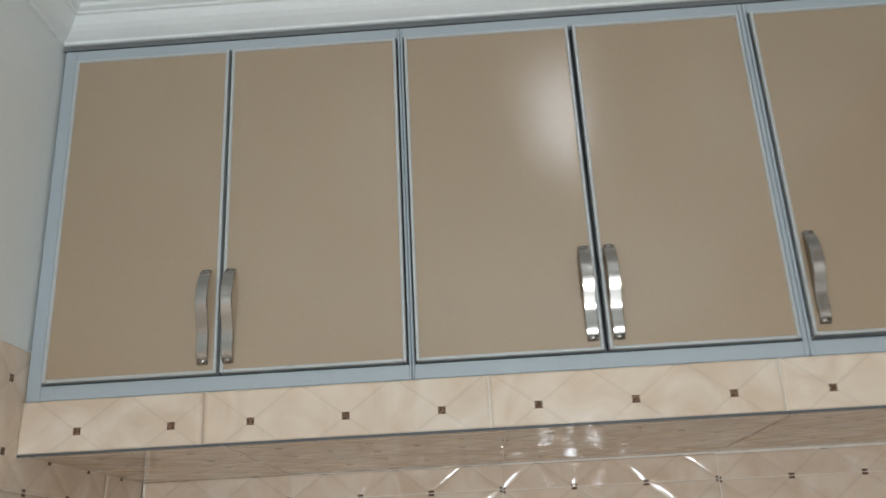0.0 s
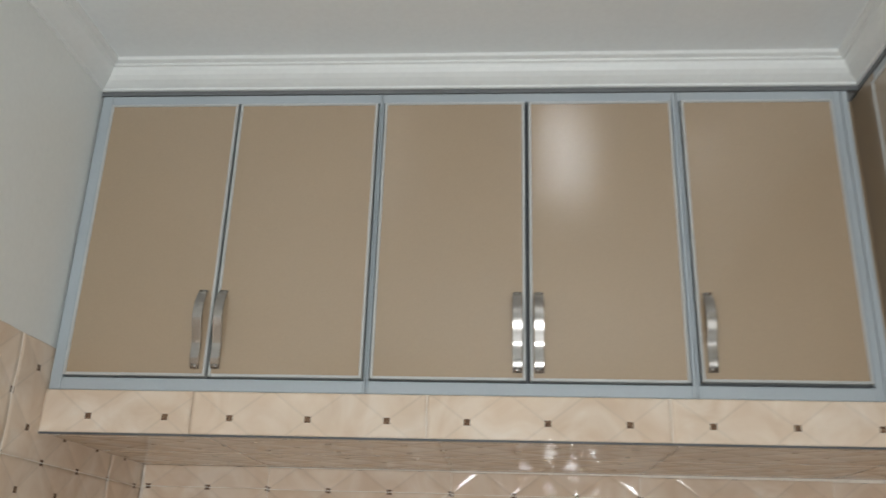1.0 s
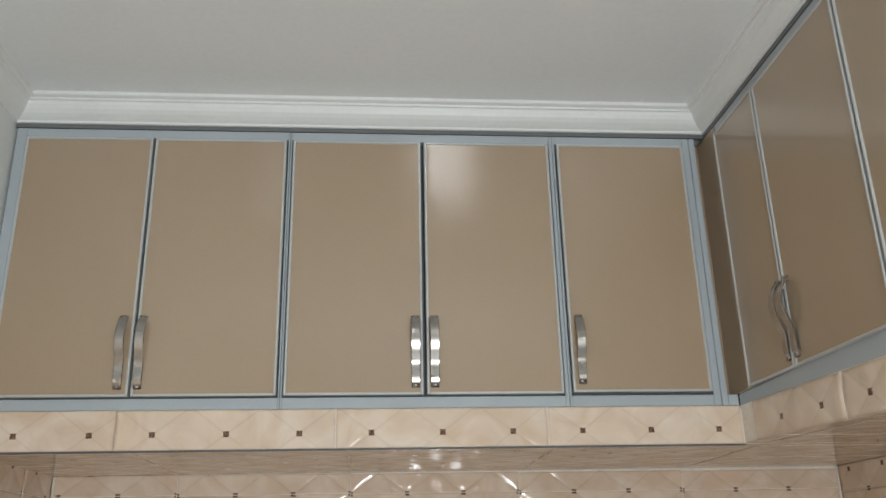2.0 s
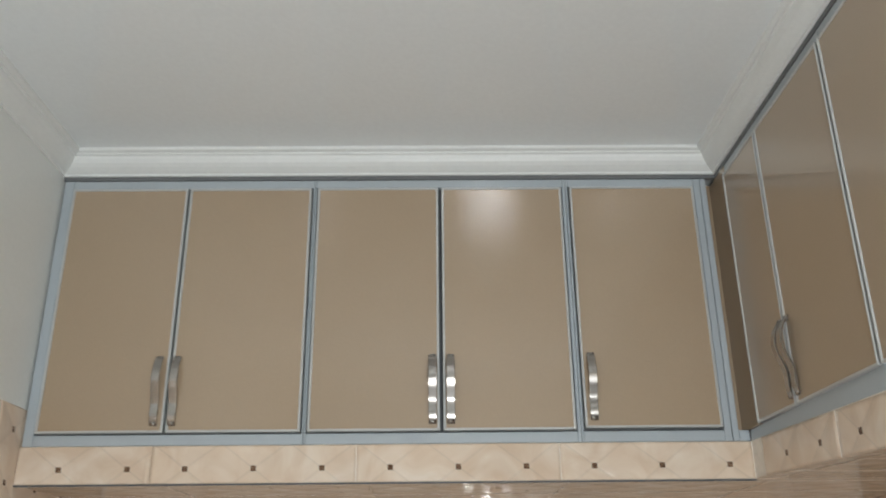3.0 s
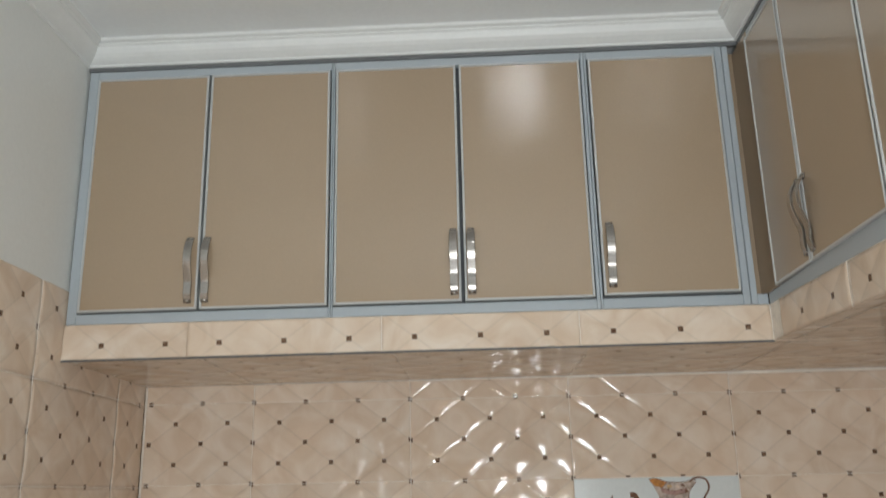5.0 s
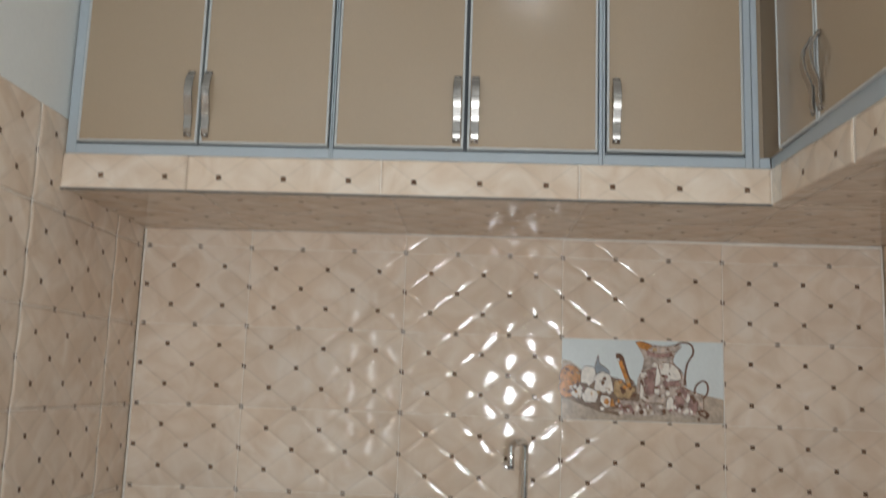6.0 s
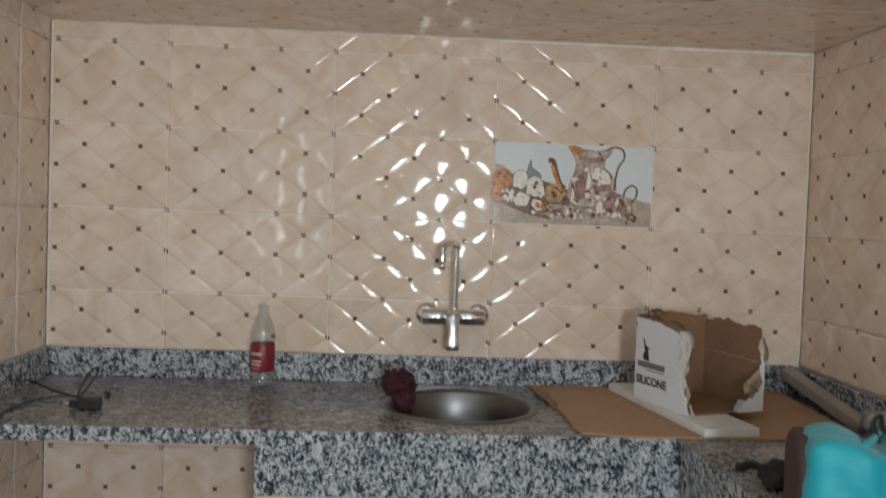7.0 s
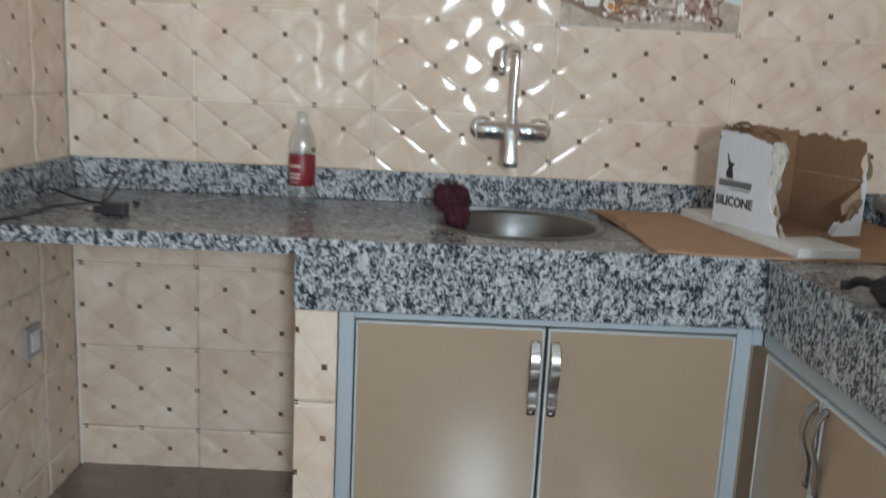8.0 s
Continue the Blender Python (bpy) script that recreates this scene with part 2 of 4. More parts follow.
M_INK = material("black_ink", (0.025, 0.025, 0.03), 0.5)
M_FOAM = material("white_board", (0.74, 0.73, 0.69), 0.55, var=0.06, scale=15, bump=0.15)
M_BLACK = material("black_plastic", (0.018, 0.018, 0.02), 0.4, var=0.2)
M_CLOTHDARK = material("black_cloth", (0.020, 0.019, 0.018), 0.8, var=0.3, scale=30, bump=0.4)
M_LEATHER = material("dark_brown_cloth", (0.045, 0.038, 0.030), 0.6, var=0.4, scale=35, bump=0.4)
M_TEAL = material("turquoise_nylon", (0.008, 0.36, 0.42), 0.55, var=0.08, scale=12, fine=300, bump=0.2, bump_scale=400, sheen=0.2)
M_MAROON = material("maroon_brown_cloth", (0.085, 0.045, 0.045), 0.8, var=0.12, scale=20, bump=0.3)
M_WOOL = material("maroon_mesh", (0.055, 0.008, 0.017), 0.85, var=0.35, scale=60, bump=0.6, bump_scale=160)
M_RED = material("red_label", (0.21, 0.016, 0.022), 0.4, var=0.1)
M_PINK = material("label_print", (0.62, 0.42, 0.38), 0.45, var=0.1)
M_CLEAR = clear_plastic("clear_plastic")
M_PLATE = material("grey_switch_plate", (0.32, 0.32, 0.31), 0.35)
M_WHITEPLASTIC = material("white_plastic", (0.78, 0.78, 0.76), 0.3)
M_METALBAR = material("dull_aluminium_bar", (0.37, 0.34, 0.31), 0.5, metal=0.2, var=0.15)
M_CORD = material("brown_cord", (0.20, 0.12, 0.085), 0.7)
M_WINDOW = material("window_frame_paint", (0.72, 0.73, 0.73), 0.4)


# ---------------------------------------------------------------- helpers for meshes
ORIGIN = {}


def thing(name, loc, label, category, group="", kind="", turn=0.0):
    e = new(name)
    e.empty_display_size = 0.05
    e.matrix_basis = pose(*loc, 0, 0, turn)
    ORIGIN[e.name] = Vector(loc) if turn == 0 else Vector((0, 0, 0))
    return tagged(e, label, category, group, kind)


def part(name, bm, mat, parent=None, label="", smooth=False):
    """Links a bmesh as one mesh object under a thing or a part. Untilted things take places of the room."""
    o = ORIGIN.get(parent.name, Vector((0, 0, 0))) if parent else Vector((0, 0, 0))
    if o.length:
        bmesh.ops.translate(bm, verts=bm.verts, vec=-o)
    me = bpy.data.meshes.new(name)
    bm.to_mesh(me)
    bm.free()
    for m in mat if isinstance(mat, (list, tuple)) else (mat,):
        me.materials.append(m)
    if smooth:
        for p in me.polygons:
            p.use_smooth = True
    ob = new(name, me)
    if parent:
        ob.parent = parent
        ORIGIN[ob.name] = o
    if label:
        tagged(ob, label)
    return ob


def same(u, w, z):
    return Vector((u, w, z))


def box(x0, x1, y0, y1, z0, z1, bevel=0.0, at=same, bm=None, segments=1):
    """A block, in room axes or in those of a face (at)."""
    bm = bm or bmesh.new()
    vs = [bm.verts.new(at(x, y, z)) for x in (x0, x1) for y in (y0, y1) for z in (z0, z1)]
    fs = [bm.faces.new([vs[i] for i in q]) for q in ((0, 1, 3, 2), (4, 6, 7, 5), (0, 4, 5, 1), (2, 3, 7, 6), (0, 2, 6, 4), (1, 5, 7, 3))]
    bmesh.ops.recalc_face_normals(bm, faces=fs)
    if bevel:
        es = list({e for f in fs for e in f.edges})
        bmesh.ops.bevel(bm, geom=es, offset=bevel, segments=segments, affect="EDGES", profile=0.5)
    return bm


def sweep(points, radius, seg=10, bm=None, closed_ends=True):
    """A tube along a line of points."""
    bm = bm or bmesh.new()
    pts = [Vector(p) for p in points]
    rings, side = [], None
    for i, p in enumerate(pts):
        d = (pts[min(i + 1, len(pts) - 1)] - pts[max(i - 1, 0)]).normalized()
        if side is None:
            side = d.orthogonal().normalized()
        side = (side - d * side.dot(d)).normalized()
        up = d.cross(side)
        r = radius[i] if isinstance(radius, (list, tuple)) else radius
        rings.append([bm.verts.new(p + r * (math.cos(a) * side + math.sin(a) * up)) for a in (2 * math.pi * k / seg for k in range(seg))])
    fs = []
    for a, b in zip(rings, rings[1:]):
        fs += [bm.faces.new((a[k], a[(k + 1) % seg], b[(k + 1) % seg], b[k])) for k in range(seg)]
    if closed_ends:
        fs += [bm.faces.new(rings[0][::-1]), bm.faces.new(rings[-1])]
    bmesh.ops.recalc_face_normals(bm, faces=fs)
    return bm


def smooth_line(points, steps=8):
    """A soft line through the points."""
    p = [Vector(q) for q in points]
    p = [2 * p[0] - p[1]] + p + [2 * p[-1] - p[-2]]
    out = []
    for a, b, c, d in zip(p, p[1:], p[2:], p[3:]):
        for k in range(steps):
            t = k / steps
            out.append(0.5 * (2 * b + (c - a) * t + (2 * a - 5 * b + 4 * c - d) * t * t + (3 * b - a - 3 * c + d) * t ** 3))
    return out + [p[-2]]


def lathe(profile, centre, seg=32, bm=None, cap=False):
    """A turned body: rows of radius and height round an upright axis."""
    bm = bm or bmesh.new()
    c = Vector(centre)
    rings = [[bm.verts.new(c + Vector((r * math.cos(a), r * math.sin(a), z))) for a in (2 * math.pi * k / seg for k in range(seg))] for r, z in profile]
    fs = []
    for a, b in zip(rings, rings[1:]):
        fs += [bm.faces.new((a[k], a[(k + 1) % seg], b[(k + 1) % seg], b[k])) for k in range(seg)]
    if cap:
        fs += [bm.faces.new(rings[0][::-1]), bm.faces.new(rings[-1])]
    bmesh.ops.recalc_face_normals(bm, faces=fs)
    return bm


def slab(outline, z0, z1, holes=()):
    """An upright prism over an outline, with holes through it."""
    bm = bmesh.new()
    es = []
    for loop in (outline, *holes):
        vs = [bm.verts.new((x, y, z1)) for x, y in loop]
        es += [bm.edges.new((a, b)) for a, b in zip(vs, vs[1:] + vs[:1])]
    top = [g for g in bmesh.ops.triangle_fill(bm, edges=es, use_beauty=True)["geom"] if isinstance(g, bmesh.types.BMFace)]
    low = bmesh.ops.extrude_face_region(bm, geom=top)["geom"]
    bmesh.ops.translate(bm, verts=[g for g in low if isinstance(g, bmesh.types.BMVert)], vec=(0, 0, z0 - z1))
    bmesh.ops.recalc_face_normals(bm, faces=bm.faces)
    return bm


def blob(centre, size, rough, freq, seed, sub=4, square=2.0):
    """A soft lump: an uneven rounded body."""
    bm = bmesh.new()
    bmesh.ops.create_icosphere(bm, subdivisions=sub, radius=1.0)
    for v in bm.verts:
        n = v.co.normalized()
        k = (abs(n.x) ** square + abs(n.y) ** square + abs(n.z) ** square) ** (-1 / square)
        d = 1 + rough * noise.fractal(n * freq + Vector((seed, 0, 0)), 1.0, 2.0, 3)
        v.co = Vector(centre) + Vector(tuple(a * s for a, s in zip(n * k * d, size)))
    return bm


# ---------------------------------------------------------------- the room
W, CEIL, SOFFIT, CAB, FRONT = 2.335, 2.815, 1.926, 1.801, -0.582
TOP, DEPTH, RFRONT, FLOOR = 0.860, -0.626, 1.753, 0.020
TILE_W, TILE_H = 0.5, 0.25


def structure(name, bm, mat, label, category):
    return tagged(part(name, bm, mat), label, category, "", "structure")


structure("floor", box(-0.12, W + 0.12, REAR - 0.12, 0.12, -0.10, FLOOR), M_FLOOR, "dark brown glazed floor tiles", "floor")
structure("ceiling", box(-0.12, W + 0.12, REAR - 0.12, 0.12, CEIL, CEIL + 0.10), M_CEIL, "glossy white painted flat ceiling", "ceiling")
wall_back = structure("wall_back", box(-0.12, W + 0.12, 0.0019, 0.13, 0.0, CEIL), M_GROUT, "kitchen wall clad in quilted cream ceramic tiles", "wall")
wall_left = structure("wall_left", box(-0.13, -0.0019, REAR, 0.0019, 0.0, CEIL), M_PAINT, "white painted wall with cream tiles on its lower part", "wall")
wall_right = structure("wall_right", box(W + 0.0019, W + 0.13, REAR, 0.0019, 0.0, CEIL), M_PAINT, "side wall with quilted cream ceramic tiles", "wall")
rear = bmesh.new()
for b in ((-0.12, VX0, 0, CEIL), (VX1, WX0, 0, CEIL), (WX1, W + 0.12, 0, CEIL), (VX0, VX1, 0, VZ0), (VX0, VX1, VZ1, CEIL), (WX0, WX1, 0, WZ0), (WX0, WX1, WZ1, CEIL)):
    box(b[0], b[1], REAR - 0.12, REAR, b[2], b[3], bm=rear)
structure("wall_rear", rear, M_PAINT, "white painted wall with a window opening", "wall")
for k, (x0, x1, z0, z1) in enumerate(((WX0, WX1, WZ0, WZ1), (VX0, VX1, VZ0, VZ1))):
    win = thing(f"window_{k + 1}", ((x0 + x1) / 2, REAR, z0), "narrow white framed window in the rear wall", "window", kind="structure")
    for b in ((x0, x0 + 0.02, z0, z1), (x1 - 0.02, x1, z0, z1), (x0 + 0.02, x1 - 0.02, z0, z0 + 0.02), (x0 + 0.02, x1 - 0.02, z1 - 0.02, z1)):
        part("window_frame", box(b[0], b[1], REAR - 0.05, REAR - 0.005, b[2], b[3], 0.003), M_WINDOW, win)
    part("window_sill", box(x0 - 0.04, x1 + 0.04, REAR + 0.002, REAR + 0.06, z0 - 0.03, z0, 0.004), M_WINDOW, win)

# the lintel over the worktop, on which the wall cabinets stand
lintel = slab([(0.0, 0.002), (0.0, FRONT + 0.0019), (CAB + 0.0019, FRONT + 0.0019), (CAB + 0.0019, -2.4), (W + 0.002, -2.4), (W + 0.002, 0.002)], SOFFIT + 0.0019, 2.0165)
structure("lintel", lintel, M_GROUT, "tiled concrete lintel carrying the wall cabinets", "lintel")

# plaster cornice, round the left wall and over the cabinets
PROFILE = [(0.0, 2.751), (0.007, 2.751), (0.008, 2.757), (0.012, 2.759), (0.017, 2.762), (0.026, 2.769), (0.034, 2.778), (0.039, 2.788), (0.041, 2.796), (0.046, 2.797), (0.048, 2.801), (0.046, 2.8025), (0.051, 2.804), (0.056, 2.807), (0.057, CEIL), (0.0, CEIL)]


def cornice(name, corners, label):
    """corners: for an offset d, the line's points."""
    bm = bmesh.new()
    rings = [[bm.verts.new((*line(d), z)) for d, z in PROFILE] for line in corners]
    for a, b in zip(rings, rings[1:]):
        for k in range(len(PROFILE)):
            bm.faces.new((a[k], a[(k + 1) % len(a)], b[(k + 1) % len(a)], b[k]))
    bm.faces.new(rings[0])
    bm.faces.new(rings[-1][::-1])
    bmesh.ops.recalc_face_normals(bm, faces=bm.faces)
    return structure(name, bm, M_PLASTER, label, "cornice")


cornice("cornice", [lambda d: (-0.004 + d, REAR + 0.01), lambda d: (-0.004 + d, FRONT - d), lambda d: (CAB - d, FRONT - d), lambda d: (CAB - d, -2.41)], "white moulded plaster cornice under the ceiling")
structure("cabinet_top_filler", slab([(0.0, 0.0), (0.0, FRONT + 0.012), (CAB + 0.012, FRONT + 0.012), (CAB + 0.012, -2.40), (W, -2.40), (W, 0.0)], 2.7515, CEIL - 0.001), M_PLASTER, "white plaster filling above the wall cabinets", "filler")


# ---------------------------------------------------------------- cabinets
def face_back(plane):
    return lambda u, w, z: Vector((u, plane - w, z))


def face_right(plane):
    return lambda u, w, z: Vector((plane - w, -u, z))


def bow(s):
    """How far the strip stands off the door, from its foot (0) to its head (1)."""
    p = ((0.0, 0.004), (0.06, 0.011), (0.14, 0.0145), (0.24, 0.0135), (0.33, 0.0145), (0.42, 0.021), (0.55, 0.031), (0.68, 0.035), (0.82, 0.030), (0.93, 0.018), (1.0, 0.006))
    k = max(i for i in range(len(p) - 1) if p[i][0] <= s or i == 0)
    (a, y0), (b, y1) = p[k], p[k + 1]
    h, t = b - a, (s - a) / (b - a)
    m0 = (y1 - p[max(k - 1, 0)][1]) / (b - p[max(k - 1, 0)][0])
    m1 = (p[min(k + 2, len(p) - 1)][1] - y0) / (p[min(k + 2, len(p) - 1)][0] - a)
    return (2 * t ** 3 - 3 * t * t + 1) * y0 + (t ** 3 - 2 * t * t + t) * h * m0 + (3 * t * t - 2 * t ** 3) * y1 + (t ** 3 - t * t) * h * m1


def handle_mesh(at, u, z0, z1):
    """A bowed flat strip handle with two feet."""
    bm = bmesh.new()
    n, half, thick = 40, 0.0105, 0.0035
    rings = []
    for i in range(n + 1):
        s = i / n
        out = 0.82 * bow(s)
        wide = half * (0.96 + 0.06 * math.sin(math.pi * s))
        z = z0 + (z1 - z0) * s
        rings.append([bm.verts.new(at(u + a * wide, out + b * thick, z)) for a, b in ((-1, -0.6), (-1, 0.75), (-0.9, 1), (0.9, 1), (1, 0.75), (1, -0.6))])
    for a, b in zip(rings, rings[1:]):
        for k in range(6):
            bm.faces.new((a[k], a[(k + 1) % 6], b[(k + 1) % 6], b[k]))
            edge = bm.edges.get((a[k], b[k]))
            edge.smooth = False
    for r in (rings[0], rings[-1]):
        for e in bm.faces.new(r).edges:
            e.smooth = False
    for z in (z0 + 0.006, z1 - 0.006):
        box(u - 0.007, u + 0.007, 0.003, 0.012, z - 0.006, z + 0.006, at=at, bm=bm)
    bmesh.ops.recalc_face_normals(bm, faces=bm.faces)
    return bm


def cabinet_door(cab, at, u0, u1, z0, z1, handle=None, sunk=0.0):
    edge = 0.0062
    door = part("door", box(u0 + edge, u1 - edge, -0.014, 0.0055 + sunk, z0 + edge, z1 - edge, at=at), M_PANEL, cab, "glossy beige laminate door panel")
    bars = ((u0, u0 + edge, z0, z1), (u1 - edge, u1, z0, z1), (u0 + edge, u1 - edge, z0, z0 + edge), (u0 + edge, u1 - edge, z1 - edge, z1))
    for b in bars:
        part("door_edge", box(b[0], b[1], -0.015, 0.0085 + sunk, b[2], b[3], 0.0016, at=at), M_ALU_EDGE, door, "thin light aluminium edge")
    if handle:
        part("handle", handle_mesh(at, *handle), M_NICKEL, door, "bowed brushed nickel handle", smooth=True)
    return door


def cabinet(name, at, span, z0, z1, doors, stiles, rails, label, group, depth=0.54, filler=None, base=None, slope=0.0, recess=None):
    cab = thing(name, at((span[0] + span[1]) / 2, -depth / 2, z0), label, "cabinet", group)
    # closed block; its dark colour stands for the shade between the doors
    part("body", box(span[0] + 0.001, (recess[0] if recess else span[1]) - 0.001, -depth, -0.020, z0 + (0.10 if base else 0.001), z1 - 0.001, at=at), M_CHARCOAL, cab, "carcass block behind the doors, coloured dark as gap shade")
    for s in stiles:
        part("stile", box(s[0], s[1], -0.018, 0.0, z0, z1, 0.0015, at=at), M_ALU, cab, "blue-grey painted aluminium stile")
    for r in rails:
        rb = box(r[0], r[1], -0.018, -0.0006, r[2], r[3], 0.0015, at=at)
        for v in rb.verts:
            if slope and v.co.z < r[2] + 0.004 and r[2] == z0:
                v.co.z -= slope * (-v.co.y + FRONT)
        part("rail", rb, M_ALU, cab, "blue-grey painted aluminium rail")
    # where the run hangs lower towards the room, the doors grow a little longer with it
    hang = (lambda u, w, z: at(u, w, z - 0.42 * slope * (u + FRONT) * (z1 - z) / (z1 - z0))) if slope else at
    for d in doors:
        cabinet_door(cab, hang, *d)
    if filler:
        part("filler_panel", box(filler[0], filler[1], -0.016, 0.001, filler[2], filler[3], 0.001, at=at), M_PANEL, cab, "narrow beige filler panel")
    if recess:
        part("corner_strip", box(recess[0], recess[1], -0.055, -0.048, recess[2], recess[3], at=at), M_PANEL, cab, "narrow beige strip set back in the corner")
    if base:
        part("plinth", box(span[0] + 0.002, span[1] - 0.002, -depth, -0.05, z0, z0 + 0.098, at=at), M_CHARCOAL, cab, "dark recessed plinth")
    return cab


ZB, ZT, DB, DT = 2.0172, 2.7385, 2.0475, 2.7115
H0, H1 = 2.064, 2.240
fb, frt = face_back(FRONT), face_right(CAB)
UPPER = "wall cabinets under the ceiling"
LABEL2 = "beige wall cabinet with two glossy doors in blue-grey frame"
LABEL1 = "beige wall cabinet with one glossy door in blue-grey frame"


def rails(u0, u1):
    return [(u0, u1, ZB, DB - 0.0035), (u0, u1, DT + 0.0035, ZT)]


cabinet("wall_cabinet", fb, (0.0, 0.693), ZB, ZT, [(0.033, 0.3465, DB, DT, (0.3215, H0, H1)), (0.3530, 0.6845, DB, DT, (0.3665, H0, H1))], [(0.004, 0.0295), (0.688, 0.6925)], rails(0.0295, 0.688), LABEL2, UPPER)
cabinet("wall_cabinet", fb, (0.693, 1.382), ZB, ZT, [(0.7015, 1.0305, DB, DT, (1.0125, H0, H1)), (1.0395, 1.369, DB, DT, (1.0585, H0, H1))], [(0.6935, 0.698), (1.3725, 1.3815)], rails(0.698, 1.3725), LABEL2, UPPER)
cabinet("wall_cabinet", fb, (1.382, 1.7985), ZB, ZT, [(1.392, 1.7345, DB + 0.003, DT + 0.001, (1.4155, H0 + 0.006, H1 + 0.002))], [(1.3825, 1.3885), (1.738, 1.7565), (1.758, 1.7735)], rails(1.3885, 1.738) + [(1.7740, 1.8002, ZB, DB - 0.0035)], LABEL1, UPPER, recess=(1.7745, 1.7995, DB - 0.003, ZT))
cabinet("wall_cabinet", frt, (0.584, 1.268), ZB, ZT, [(0.661, 0.8955, DB, DT, (0.881, H0, H1)), (0.9025, 1.2655, DB, DT, (0.918, H0, H1))], [(1.2672, 1.2680)], [(0.5826, 1.2670, ZB, DB - 0.0035), (0.6590, 1.2670, DT + 0.0035, ZT)], LABEL2, UPPER, depth=0.51, slope=0.030, filler=(0.530, 0.6585, DB - 0.003, ZT - 0.001))
cabinet("wall_cabinet", frt, (1.268, 2.004), ZB, ZT, [(1.2745, 1.632, DB, DT, (1.617, H0, H1)), (1.639, 1.998, DB, DT, (1.654, H0, H1))], [(1.2685, 1.2715), (2.0, 2.0035)], rails(1.2715, 2.0), LABEL2, UPPER, depth=0.51, slope=0.030)
cabinet("wall_cabinet", frt, (2.004, 2.400), ZB, ZT, [(2.010, 2.390, DB, DT, (2.025, H0, H1))], [(2.0045, 2.0075), (2.393, 2.3995)], rails(2.0075, 2.393), LABEL1, UPPER, depth=0.51, slope=0.030)

structure("trim", box(0.0, CAB - 0.001, FRONT - 0.001, FRONT + 0.011, ZT + 0.0015, 2.7508), M_STRIP, "dark grey strip between cabinets and cornice", "trim")
structure("trim", box(CAB - 0.001, CAB + 0.011, -2.4, FRONT - 0.0015, ZT + 0.0015, 2.7508), M_STRIP, "dark grey strip between cabinets and cornice", "trim")

LOW = "base cabinets under the worktop"
lb, lr = face_back(DEPTH + 0.008), face_right(RFRONT + 0.010)
LZ = 0.7005
cabinet("base_cabinet", lb, (0.830, 1.749), FLOOR, LZ, [(0.869, 1.2815, 0.137, 0.6835, (1.2620, 0.484, 0.656)), (1.2885, 1.699, 0.137, 0.6835, (1.3065, 0.482, 0.654))], [(0.831, 0.865), (1.703, 1.737)], [(0.865, 1.703, 0.687, LZ), (1.7375, 1.7620, 0.664, LZ), (0.865, 1.703, 0.120, 0.133)], "beige base cabinet with two doors under the sink", LOW, depth=0.56, base=True, recess=(1.738, 1.7615, 0.120, LZ))
cabinet("base_cabinet", lr, (0.6165, 1.300), FLOOR, LZ, [(0.662, 0.932, 0.137, 0.660, (0.916, 0.480, 0.650)), (0.940, 1.294, 0.137, 0.660, (0.956, 0.480, 0.650))], [(1.2965, 1.2995)], [(0.6182, 1.2965, 0.6635, LZ), (0.6185, 1.2965, 0.120, 0.133)], "beige base cabinet with two doors and grey top rail", LOW, depth=0.50, base=True, filler=(0.566, 0.6595, 0.134, 0.6625))
cabinet("base_cabinet", lr, (1.300, 2.400), FLOOR, LZ, [(1.306, 1.846, 0.137, 0.660, (1.828, 0.480, 0.650)), (1.853, 2.392, 0.137, 0.660, (1.870, 0.480, 0.650))], [(1.3005, 1.3035), (2.3945, 2.3995)], [(1.3035, 2.3945, 0.6635, LZ), (1.3035, 2.3945, 0.120, 0.133)], "beige base cabinet with two doors and grey top rail", LOW, depth=0.50, base=True)

# tiled pier beside the niche
pier = structure("pier", box(0.739, 0.8285, DEPTH + 0.004, 0.0, FLOOR, 0.7015), M_GROUT, "narrow tiled pier under the granite worktop", "pier")

# ---------------------------------------------------------------- worktop
SX, SY, SR = 1.237, -0.318, 0.204
worktop = thing("worktop", (1.2, -0.3, TOP - 0.036), "polished speckled grey granite worktop with deep front edge", "worktop")
circle = [(SX + (SR - 0.004) * math.cos(2 * math.pi * k / 64), SY + (SR - 0.004) * math.sin(2 * math.pi * k / 64)) for k in range(64)]
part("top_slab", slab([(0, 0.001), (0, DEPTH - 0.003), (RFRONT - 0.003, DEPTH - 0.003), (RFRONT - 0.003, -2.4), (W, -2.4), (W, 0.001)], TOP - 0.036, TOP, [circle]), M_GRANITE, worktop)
part("front_apron", box(0.733, RFRONT - 0.0005, DEPTH, DEPTH + 0.028, 0.7025, TOP - 0.0365, 0.0015), M_GRANITE, worktop)
part("side_apron", box(RFRONT, RFRONT + 0.028, -2.4, DEPTH + 0.028, 0.7025, TOP - 0.0365, 0.0015), M_GRANITE, worktop)
part("splash_strip", box(0.021, W - 0.021, -0.020, 0.0015, TOP + 0.0005, 0.945, 0.002), M_GRANITE, worktop)
part("splash_strip", box(-0.001, 0.0205, DEPTH, 0.0, TOP + 0.0005, 0.947, 0.002), M_GRANITE, worktop)
part("splash_strip", box(W - 0.0205, W + 0.001, -2.4, 0.0, TOP + 0.0005, 0.940, 0.002), M_GRANITE, worktop)

sink = thing("sink", (SX, SY, TOP), "round stainless steel sink let into the worktop", "sink")
